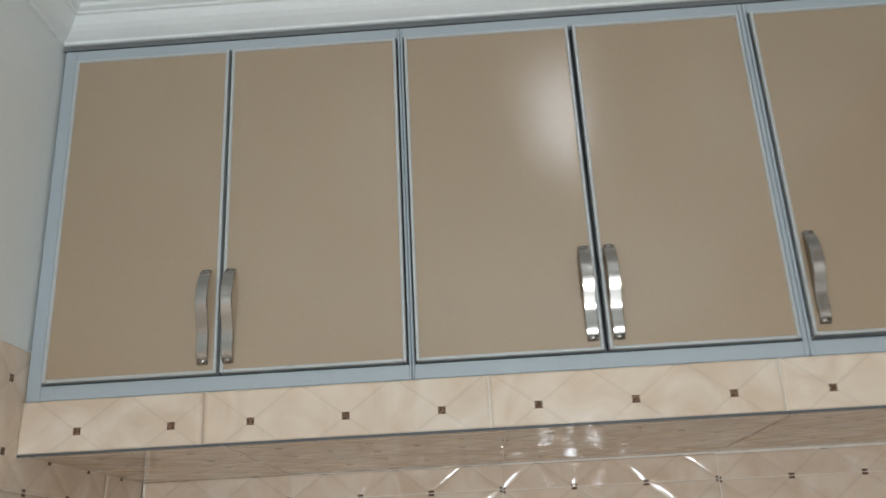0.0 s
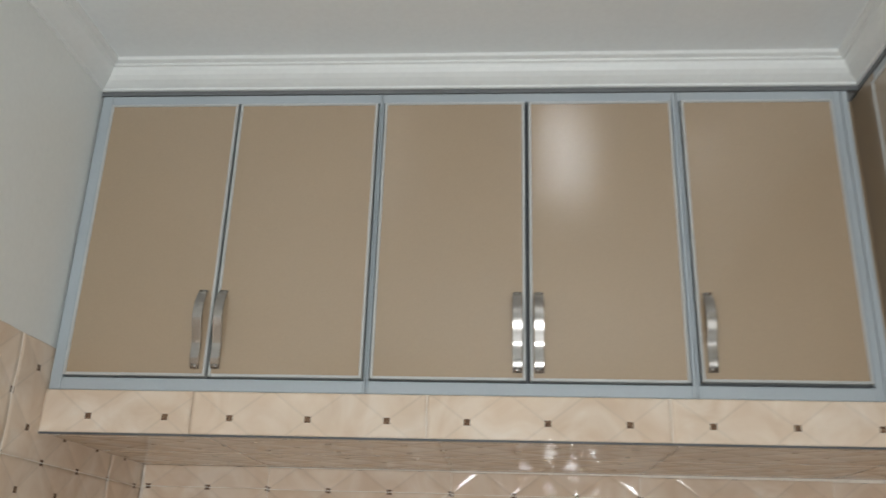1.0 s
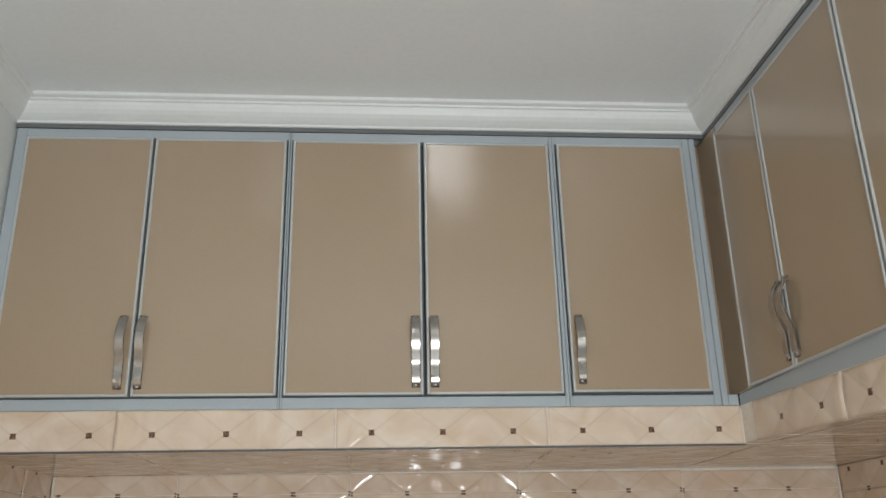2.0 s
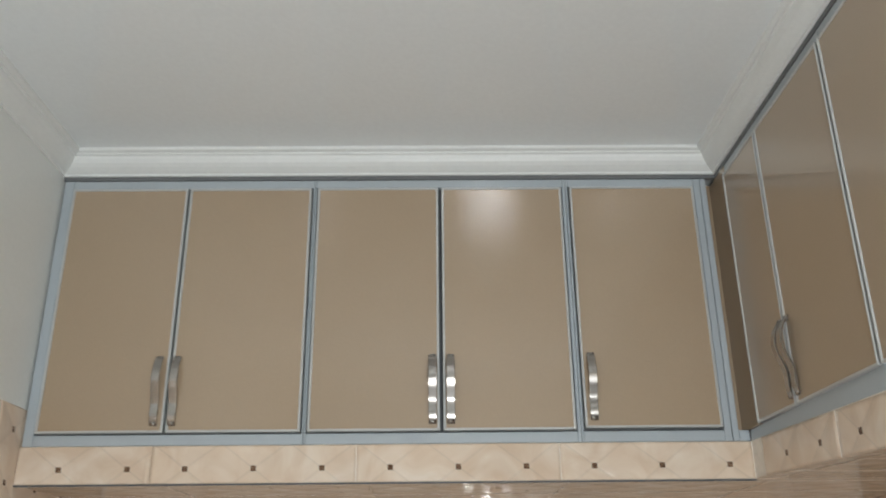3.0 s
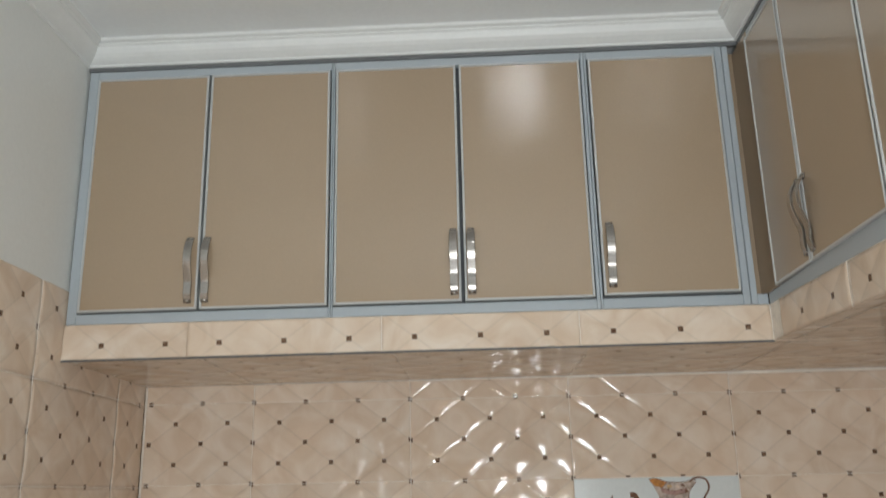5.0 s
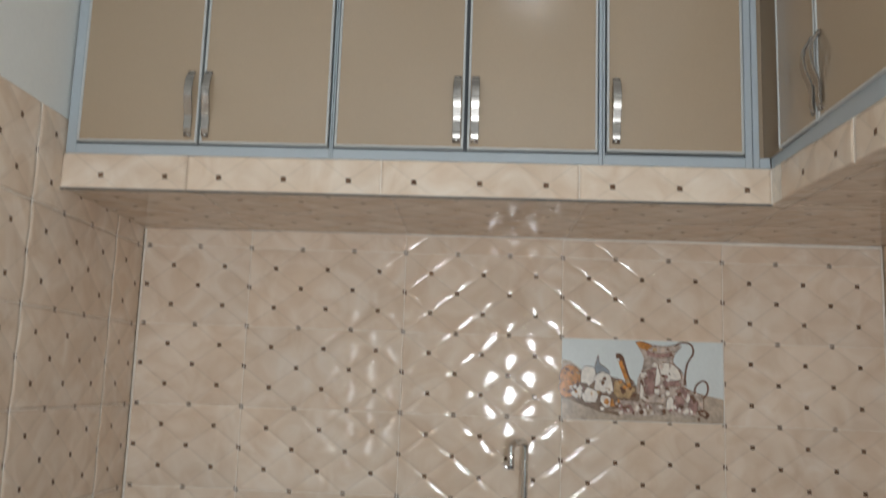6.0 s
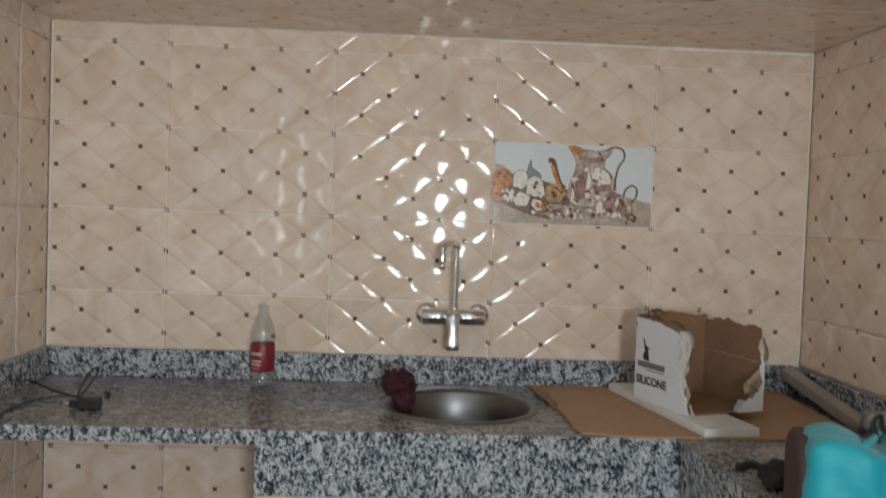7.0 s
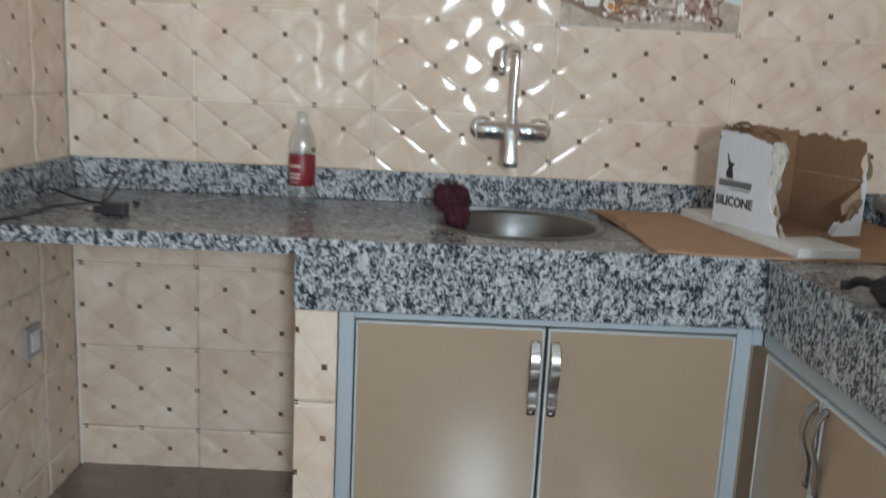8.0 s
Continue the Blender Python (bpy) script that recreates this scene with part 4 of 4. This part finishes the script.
part("rear_panel", bm, M_MAROON, bag, "maroon-brown cloth rear panel", smooth=True)
bm = blob((0.118, 0.040, 0.192), (0.020, 0.026, 0.020), 0.12, 1.8, 12.0, 3, 4.0)
bmesh.ops.transform(bm, matrix=SLEW, verts=bm.verts)
part("strap", bm, material("grey_webbing", (0.17, 0.145, 0.13), 0.7, var=0.12, scale=30, bump=0.3, bump_scale=300), bag, "folded grey webbing strap", smooth=True)
for fold in ([(0.060, -0.090, 0.160), (0.085, -0.060, 0.1745), (0.110, -0.010, 0.1765), (0.122, 0.030, 0.178)], [(0.160, -0.098, 0.158), (0.150, -0.060, 0.1745), (0.135, -0.010, 0.1765), (0.126, 0.030, 0.178)]):
    part("gathered_fold", sweep([SLEW @ p for p in smooth_line(fold, 6)], 0.006, 8), M_TEAL, bag, smooth=True)

rag = thing("black_cloth", (1.845, -0.965, TOP), "crumpled black cloth on the granite worktop", "cloth")
bm = blob((1.842, -0.990, TOP + 0.022), (0.050, 0.052, 0.030), 0.30, 2.0, 21.0, 4)
for v in bm.verts:
    v.co.z = max(TOP + 0.001, v.co.z)
part("cloth_lump", bm, M_CLOTHDARK, rag, smooth=True)
part("cloth_tail", sweep(smooth_line([(1.83, -0.95, TOP + 0.018), (1.81, -0.91, TOP + 0.022), (1.80, -0.885, TOP + 0.010), (1.79, -0.875, TOP + 0.006)], 6), 0.009, 8), M_CLOTHDARK, rag, smooth=True)
stick = thing("thin_rod", (1.80, -0.96, TOP), "thin grey rod jutting out over the worktop's edge", "rod")
part("rod", sweep([(1.875, -0.962, TOP + 0.042), (1.775, -0.970, TOP + 0.013), (1.60, -0.972, TOP - 0.038)], 0.0019, 8), M_STRIP, stick, smooth=True)
pouch = thing("dark_pouch", (1.90, -1.44, TOP), "dark brown crumpled pouch beside the bag", "pouch")
bm = blob((1.905, -1.480, TOP + 0.030), (0.095, 0.055, 0.034), 0.28, 2.2, 31.0, 4, 3.0)
for v in bm.verts:
    v.co.z = max(TOP + 0.001, v.co.z)
part("pouch_body", bm, M_LEATHER, pouch, smooth=True)
cord = thing("brown_cord", (1.80, -1.20, TOP), "thin brown cord draped over the granite edge", "cord")
part("cord_line", sweep(smooth_line([(1.95, -1.395, TOP + 0.004), (1.86, -1.392, TOP + 0.004), (1.79, -1.378, TOP + 0.004), (1.767, -1.35, TOP - 0.002), (1.765, -1.20, TOP - 0.06), (1.766, -1.05, TOP - 0.125), (1.768, -0.985, TOP - 0.155)], 6), 0.0025, 8), M_CORD, cord, smooth=True)

# light switch in the niche
sw = thing("light_switch", (0.0, -0.283, 0.490), "grey switch plate with a white rocker on tiled wall", "switch")
part("plate", box(0.001, 0.011, -0.325, -0.241, 0.448, 0.533, 0.004, segments=2), M_PLATE, sw)
part("rocker", box(0.011, 0.015, -0.306, -0.260, 0.464, 0.516, 0.002), M_WHITEPLASTIC, sw, "white rocker")

# ---------------------------------------------------------------- tiles
TILES = {}


def relief(u, v):
    """Height of the quilted glaze: a shallow pillow with a rounded groove round every diamond, level at the tile's edge."""
    a, c = (u / (TILE_W / 6) + v / 0.0625) / 2, (u / (TILE_W / 6) - v / 0.0625) / 2
    x, y = abs(2 * (a - math.floor(a)) - 1), abs(2 * (c - math.floor(c)) - 1)
    edge = min(abs(u), abs(TILE_W - u), abs(v), abs(TILE_H - v)) / 0.0025
    edge = 1.0 if edge > 1 else 1 - 0.2 * (1 - edge) ** 2
    return edge * (0.0012 * (1 - x * x) * (1 - y * y) + 0.0014 * (1 - x ** 8) * (1 - y ** 8))


def stops(a, b, step):
    inner = [k * step for k in range(int(math.floor(a / step)), int(math.ceil(b / step)) + 1)]
    return [a] + [x for x in inner if a + 0.002 < x < b - 0.002] + [b]


def tile_mesh(u0, u1, v0, v1, res):
    key = (*(round(x, 4) for x in (u0, u1, v0, v1)), res)
    if key in TILES:
        return TILES[key]
    gap = 0.0002
    us, vs = stops(u0 + gap, u1 - gap, TILE_W / 6 / res), stops(v0 + gap, v1 - gap, 0.0625 / res)
    verts, faces, uvs = [], [], []
    nu, nv = len(us), len(vs)
    for j, v in enumerate(vs):
        for i, u in enumerate(us):
            verts.append((u, v, -0.0016 + relief(u, v)))
            uvs.append((u, v))
    for j in range(nv - 1):
        for i in range(nu - 1):
            a, b, c, d = j * nu + i, j * nu + i + 1, (j + 1) * nu + i + 1, (j + 1) * nu + i
            um, vm = (us[i] + us[i + 1]) / 2, (vs[j] + vs[j + 1]) / 2
            p, q = (um / (TILE_W / 6) + vm / 0.0625) / 2, (um / (TILE_W / 6) - vm / 0.0625) / 2
            if abs(p - round(p)) < abs(q - round(q)):
                faces += [(a, b, d), (b, c, d)]
            else:
                faces += [(a, b, c), (a, c, d)]
    rim = [i for i in range(nu)] + [j * nu + nu - 1 for j in range(1, nv)] + [(nv - 1) * nu + i for i in range(nu - 2, -1, -1)] + [j * nu for j in range(nv - 2, 0, -1)]
    first = len(verts)
    for r in rim:
        verts.append((verts[r][0], verts[r][1], -0.0075))
        uvs.append(uvs[r])
    for k in range(len(rim)):
        n = (k + 1) % len(rim)
        faces.append((rim[k], first + k, first + n, rim[n]))
    me = bpy.data.meshes.new("tile")
    me.from_pydata(verts, [], faces)
    layer = me.uv_layers.new(name="tile")
    for lp in me.loops:
        layer.data[lp.index].uv = uvs[lp.vertex_index]
    top = 2 * (nu - 1) * (nv - 1)
    for p in me.polygons:
        p.use_smooth = p.index < top
    me.materials.append(M_TILE)
    TILES[key] = me
    return me


def lay(parent, at, udir, vdir, u0, u1, v0, v1, ju, jv, pitch=TILE_W, skip=(), sag=0.0, res=6, swell=1.0):
    """Tiles over a stretch of a face. at: the face's place for u = v = 0; ju, jv: a joint's crossing."""
    n = Vector(udir).cross(Vector(vdir))
    rnd = random.Random(int(1000 * (u1 + v1 + ju)))
    k = pitch / TILE_W
    verts, faces = [], []

    def strip(p0, p1, q0, q1):
        s = len(verts)
        for h in (-0.004, 0.0006 if swell == 1.0 else -0.0003):
            verts.extend(Vector(at) + Vector(udir) * p + Vector(vdir) * q + n * h for p, q in ((p0, q0), (p1, q0), (p1, q1), (p0, q1)))
        faces.extend([[s + x for x in f] for f in ((4, 5, 6, 7), (0, 1, 5, 4), (1, 2, 6, 5), (2, 3, 7, 6), (3, 0, 4, 7))])

    for i in range(int(math.floor((u0 - ju) / pitch)), int(math.ceil((u1 - ju) / pitch))):
        for j in range(int(math.floor((v0 - jv) / TILE_H)), int(math.ceil((v1 - jv) / TILE_H))):
            if (i, j) in skip:
                continue
            a, b = ju + i * pitch, jv + j * TILE_H
            c0, c1, d0, d1 = max(u0, a), min(u1, a + pitch), max(v0, b), min(v1, b + TILE_H)
            if c1 - c0 < 0.012 or d1 - d0 < 0.012:
                continue
            low = sag * a
            if a > u0 + 0.01:
                strip(a - 0.0009, a + 0.0009, d0 - low, d1 - low)
            if b > v0 + 0.01:
                strip(c0, c1, b - low - 0.0009, b - low + 0.0009)
            ob = new("tile", tile_mesh((c0 - a) / k, (c1 - a) / k, d0 - b, d1 - b, res))
            o = Vector(at) + Vector(udir) * a + Vector(vdir) * (b - sag * a) + n * rnd.uniform(-0.0001, 0.0001)
            m = Matrix.Identity(4)
            m.col[0][:3], m.col[1][:3], m.col[2][:3], m.col[3][:3] = Vector(udir) * k, vdir, n * swell, o
            ob.parent = parent
            ob.matrix_basis = m @ pose(0, 0, 0, rnd.uniform(-0.04, 0.04), rnd.uniform(-0.025, 0.025), 0)
    me = bpy.data.meshes.new("grout")
    me.from_pydata(verts, [], faces)
    me.materials.append(M_GROUT)
    new("grout", me).parent = parent


X, Y, Z = Vector((1, 0, 0)), Vector((0, 1, 0)), Vector((0, 0, 1))
lintel_ob = bpy.data.objects["lintel"]
lay(wall_back, (0, 0, 0), X, Z, 0.0, W, 0.946, SOFFIT, 0.3505, 1.619, 0.4966, skip=((2, -1),), sag=0.0045, res=20)
lay(wall_back, (0, 0, 0), X, Z, 0.0, 0.80, 0.0, TOP - 0.037, 0.3505, 0.639, 0.4966)
lay(wall_left, (0, 0, 0), Y, Z, -2.5, 0.0, 0.0, 2.108, -0.209, 0.615)
lay(wall_right, (W, 0, 0), -Y, Z, 0.0, 2.4, 0.941, SOFFIT, -0.028, 1.598, 0.54)
lay(lintel_ob, (0, 0, SOFFIT), X, -Y, 0.0, W, 0.0, -FRONT - 0.002, 0.3505, 0.03, swell=0.3)
lay(lintel_ob, (0, FRONT, 0), X, Z, 0.0, 0.325, SOFFIT, 2.0165, -0.148, 1.8985)
lay(lintel_ob, (0, FRONT, 0), X, Z, 0.325, CAB - 0.001, SOFFIT, 2.0165, 0.325, 1.8985, res=10)
# the side run hangs a little lower towards the room
FALL = math.atan(0.034)
ALONG, UPRIGHT = Vector((0, -math.cos(FALL), -math.sin(FALL))), Vector((0, -math.sin(FALL), math.cos(FALL)))
lay(lintel_ob, (CAB, FRONT, 0), ALONG, UPRIGHT, 0.001, 1.8, SOFFIT, 2.0165, 0.402, 1.9020, 0.531)
lay(lintel_ob, (0, FRONT, SOFFIT), X, ALONG, CAB + 0.002, W, 0.001, 1.8, 0.3505, 0.03 + FRONT + 0.5, swell=0.3)
lay(pier, (0, DEPTH, 0), Z, -X, 0.0, 0.7015, -0.8295, -0.737, 0.490, -0.8645)

# decorated tile: a still life of jugs and fruit
def flat(outline, height, mat, name, parent):
    x0, z0, wd, ht = 1.3455, 1.365, 0.492, 0.246
    bm = bmesh.new()
    vs = [bm.verts.new((x0 + a * wd, -height, z0 + b * ht)) for a, b in outline]
    es = [bm.edges.new(p) for p in zip(vs, vs[1:] + vs[:1])]
    bmesh.ops.triangle_fill(bm, edges=es, use_beauty=True, normal=(0, -1, 0))
    return part(name, bm, mat, parent)


def glaze(name, col, var=0.15, scale=25):
    return material(name, col, 0.14, var=var, scale=scale, fine=90)


decor = thing("decor_tile", (1.59, 0.0, 1.365), "flat ceramic picture tile of jugs and fruit", "tile")
part("decor_base", box(1.3445, 1.8385, -0.0015, 0.0035, 1.3645, 1.6115, 0.001), glaze("decor_sky", (0.74, 0.78, 0.77), 0.05, 6), decor)


def ellipse(cx, cy, rx, ry, a0=0, a1=360, n=20):
    return [(cx + rx * math.cos(radians(a0 + (a1 - a0) * k / n)), cy + ry * math.sin(radians(a0 + (a1 - a0) * k / n))) for k in range(n)]


def stroke(points, width):
    p = smooth_line([(x, y, 0) for x, y in points], 5)
    lft, rgt = [], []
    for i, q in enumerate(p):
        d = (p[min(i + 1, len(p) - 1)] - p[max(i - 1, 0)]).normalized()
        o = Vector((-d.y, d.x * 2, 0)) * width
        lft.append((q.x + o.x, q.y + o.y))
        rgt.append((q.x - o.x, q.y - o.y))
    return lft + rgt[::-1]


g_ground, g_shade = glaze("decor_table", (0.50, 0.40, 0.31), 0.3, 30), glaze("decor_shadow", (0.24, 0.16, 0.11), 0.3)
g_orange, g_white, g_jug = glaze("decor_orange", (0.58, 0.24, 0.06), 0.6, 60), glaze("decor_white", (0.86, 0.79, 0.71), 0.14, 45), glaze("decor_jug", (0.50, 0.395, 0.325), 0.6, 40)
g_mauve, g_brown, g_blue = glaze("decor_mauve", (0.36, 0.21, 0.18), 0.6, 50), glaze("decor_brown", (0.17, 0.085, 0.05), 0.4), glaze("decor_bluegrey", (0.30, 0.33, 0.36), 0.2)
g_ochre = glaze("decor_ochre", (0.50, 0.33, 0.17), 0.4, 45)
PAINT = [
    ([(0, 0), (1, 0), (1, 0.30), (0.86, 0.36), (0.5, 0.34), (0.2, 0.50), (0.05, 0.72), (0, 0.74)], g_ground),
    ([(0, 0.28), (0.10, 0.20), (0.24, 0.10), (0.36, 0.06), (0.36, 0.05), (0.36, 0.10), (0.26, 0.15), (0.2, 0.26)], g_shade),
    ([(0.0, 0.26), (0.0, 0.50), (0.10, 0.60), (0.30, 0.54), (0.46, 0.44), (0.48, 0.26), (0.32, 0.13), (0.12, 0.22)], g_shade),
    ([(0.20, 0.62), (0.21, 0.70), (0.225, 0.80), (0.235, 0.70), (0.28, 0.64), (0.30, 0.58), (0.22, 0.56)], g_blue),
    (ellipse(0.05, 0.52, 0.065, 0.15), g_orange), (ellipse(0.03, 0.38, 0.05, 0.11), g_orange),
    ([(0.115, 0.46), (0.12, 0.60), (0.15, 0.66), (0.20, 0.64), (0.215, 0.52), (0.18, 0.44)], g_white), ([(0.20, 0.46), (0.205, 0.54), (0.25, 0.60), (0.30, 0.55), (0.31, 0.48), (0.26, 0.44)], g_white),
    ([(0.05, 0.32), (0.07, 0.42), (0.11, 0.44), (0.125, 0.34), (0.09, 0.26)], g_white), ([(0.12, 0.30), (0.16, 0.40), (0.23, 0.34), (0.21, 0.22), (0.14, 0.22)], g_white),
    ([(0.20, 0.38), (0.21, 0.48), (0.31, 0.48), (0.32, 0.36), (0.24, 0.34)], g_white), ([(0.32, 0.34), (0.325, 0.48), (0.36, 0.50), (0.44, 0.36), (0.42, 0.28), (0.35, 0.28)], g_ochre), ([(0.355, 0.38), (0.37, 0.42), (0.40, 0.36), (0.38, 0.32)], g_brown),
    ([(0.235, 0.24), (0.245, 0.31), (0.30, 0.29), (0.31, 0.18), (0.27, 0.16)], g_white), ([(0.33, 0.22), (0.36, 0.26), (0.50, 0.24), (0.64, 0.20), (0.62, 0.08), (0.36, 0.08)], g_jug), ([(0.38, 0.10), (0.39, 0.19), (0.43, 0.20), (0.45, 0.11)], g_mauve), ([(0.49, 0.10), (0.50, 0.17), (0.56, 0.16), (0.57, 0.10)], g_ground),
    (stroke([(0.335, 0.80), (0.365, 0.79), (0.385, 0.66), (0.41, 0.52), (0.44, 0.46)], 0.016), g_brown), (stroke([(0.36, 0.74), (0.385, 0.60), (0.41, 0.48), (0.42, 0.40)], 0.012), g_orange),
    ([(0.455, 0.98), (0.50, 0.99), (0.56, 0.95), (0.66, 0.94), (0.72, 0.97), (0.74, 0.94), (0.70, 0.84), (0.69, 0.74), (0.74, 0.64), (0.77, 0.50), (0.75, 0.34), (0.66, 0.24), (0.52, 0.24), (0.46, 0.36), (0.47, 0.52), (0.50, 0.66), (0.51, 0.78), (0.48, 0.90)], g_jug),
    ([(0.455, 0.98), (0.50, 0.99), (0.56, 0.94), (0.53, 0.88), (0.49, 0.90)], g_orange), ([(0.51, 0.60), (0.56, 0.66), (0.58, 0.56), (0.55, 0.44), (0.51, 0.46)], g_mauve), (ellipse(0.545, 0.40, 0.035, 0.08), g_mauve),
    ([(0.60, 0.70), (0.66, 0.74), (0.72, 0.66), (0.74, 0.54), (0.68, 0.50), (0.62, 0.58)], g_white), ([(0.60, 0.44), (0.64, 0.52), (0.72, 0.51), (0.74, 0.45), (0.68, 0.42)], g_mauve),
    (stroke([(0.70, 0.94), (0.74, 0.99), (0.80, 0.97), (0.815, 0.86), (0.78, 0.74), (0.765, 0.60), (0.76, 0.46)], 0.006), g_brown),
    ([(0.64, 0.30), (0.66, 0.44), (0.74, 0.44), (0.82, 0.38), (0.87, 0.32), (0.87, 0.14), (0.80, 0.08), (0.70, 0.08), (0.64, 0.16)], g_jug), ([(0.645, 0.18), (0.65, 0.28), (0.68, 0.32), (0.70, 0.22), (0.68, 0.12)], g_white), ([(0.70, 0.14), (0.69, 0.24), (0.73, 0.34), (0.76, 0.26), (0.74, 0.12)], g_mauve), ([(0.70, 0.38), (0.74, 0.43), (0.80, 0.38), (0.76, 0.34)], g_mauve),
    ([(0.78, 0.20), (0.80, 0.32), (0.84, 0.26), (0.83, 0.12), (0.80, 0.11)], g_mauve), ([(0.76, 0.30), (0.775, 0.36), (0.80, 0.33), (0.785, 0.26)], g_white), ([(0.52, 0.88), (0.60, 0.84), (0.69, 0.87), (0.69, 0.82), (0.60, 0.79), (0.53, 0.82)], g_mauve), ([(0.57, 0.36), (0.59, 0.70), (0.61, 0.58), (0.60, 0.34)], g_white), ([(0.48, 0.30), (0.49, 0.52), (0.505, 0.40), (0.50, 0.28)], g_white),
    (stroke([(0.82, 0.36), (0.83, 0.46), (0.87, 0.52), (0.90, 0.48), (0.90, 0.38), (0.87, 0.30)], 0.006), g_brown), (stroke([(0.84, 0.12), (0.87, 0.16), (0.895, 0.12), (0.89, 0.06)], 0.007), g_brown),
    
]
for k, (outline, mat) in enumerate(PAINT):
    flat(outline, 0.0018 + 0.00010 * k, mat, "painted_shape", decor)
    if 1 < k and len(outline) < 25:
        ring = outline + outline[:1]
        flat(stroke(ring[: len(ring) * 3 // 4], 0.0019), 0.0018 + 0.00010 * k + 0.00005, g_brown, "painted_line", decor)

# loose brush dabs: fruit, cups, the jug's flowers, the cloth below
rnd = random.Random(14)
DABS = [
    (0.06, 0.48, 0.05, 0.14, 14, (g_orange, g_brown, g_ochre)), (0.10, 0.34, 0.06, 0.08, 10, (g_white, g_mauve, g_brown)), (0.20, 0.40, 0.10, 0.12, 22, (g_white, g_brown, g_ochre)),
    (0.30, 0.20, 0.06, 0.06, 14, (g_brown, g_orange, g_white)), (0.40, 0.40, 0.05, 0.10, 12, (g_ochre, g_brown, g_orange)), (0.58, 0.50, 0.09, 0.22, 36, (g_mauve, g_white, g_brown, g_jug)),
    (0.62, 0.86, 0.08, 0.06, 10, (g_brown, g_jug, g_ochre)), (0.76, 0.24, 0.09, 0.12, 30, (g_mauve, g_white, g_brown)), (0.50, 0.14, 0.14, 0.06, 30, (g_brown, g_white, g_mauve)), (0.88, 0.10, 0.05, 0.06, 8, (g_brown, g_ground)),
]
count = len(PAINT) + 1
for cx, cy, sx, sy, n, tones in DABS:
    for k in range(n):
        x, y = cx + rnd.uniform(-1, 1) * sx, cy + rnd.uniform(-1, 1) * sy
        rx, ry, turn = rnd.uniform(0.006, 0.018), rnd.uniform(0.006, 0.016), rnd.uniform(0, math.pi)
        blot = [(x + rx * math.cos(a) * math.cos(turn) - ry * math.sin(a) * math.sin(turn), y + 2 * (rx * math.cos(a) * math.sin(turn) + ry * math.sin(a) * math.cos(turn)) * rnd.uniform(0.7, 1.2)) for a in (j * math.pi / 4 for j in range(8))]
        flat([(min(0.995, max(0.005, a)), min(0.995, max(0.005, b))) for a, b in blot], 0.0018 + 0.00010 * count + 0.000004 * k, rnd.choice(tones), "painted_dab", decor)
    count += 1

# white sealant lines in the corners and along the lintel
for x0, x1 in ((0.0005, 0.0065), (W - 0.0065, W - 0.0005)):
    structure("trim", box(x0, x1, -0.0045, 0.0035, 0.946, SOFFIT - 0.001, 0.0015), M_GROUT, "white sealant line in the tiled corner", "trim")
structure("trim", box(0.0005, 0.0065, -0.0045, 0.0035, 0.001, TOP - 0.037, 0.0015), M_GROUT, "white sealant line in the tiled corner", "trim")
structure("trim", box(0.001, CAB, FRONT - 0.0015, FRONT + 0.003, SOFFIT - 0.0045, SOFFIT - 0.0005), M_CHARCOAL, "dark edge strip under the tiled lintel", "trim")
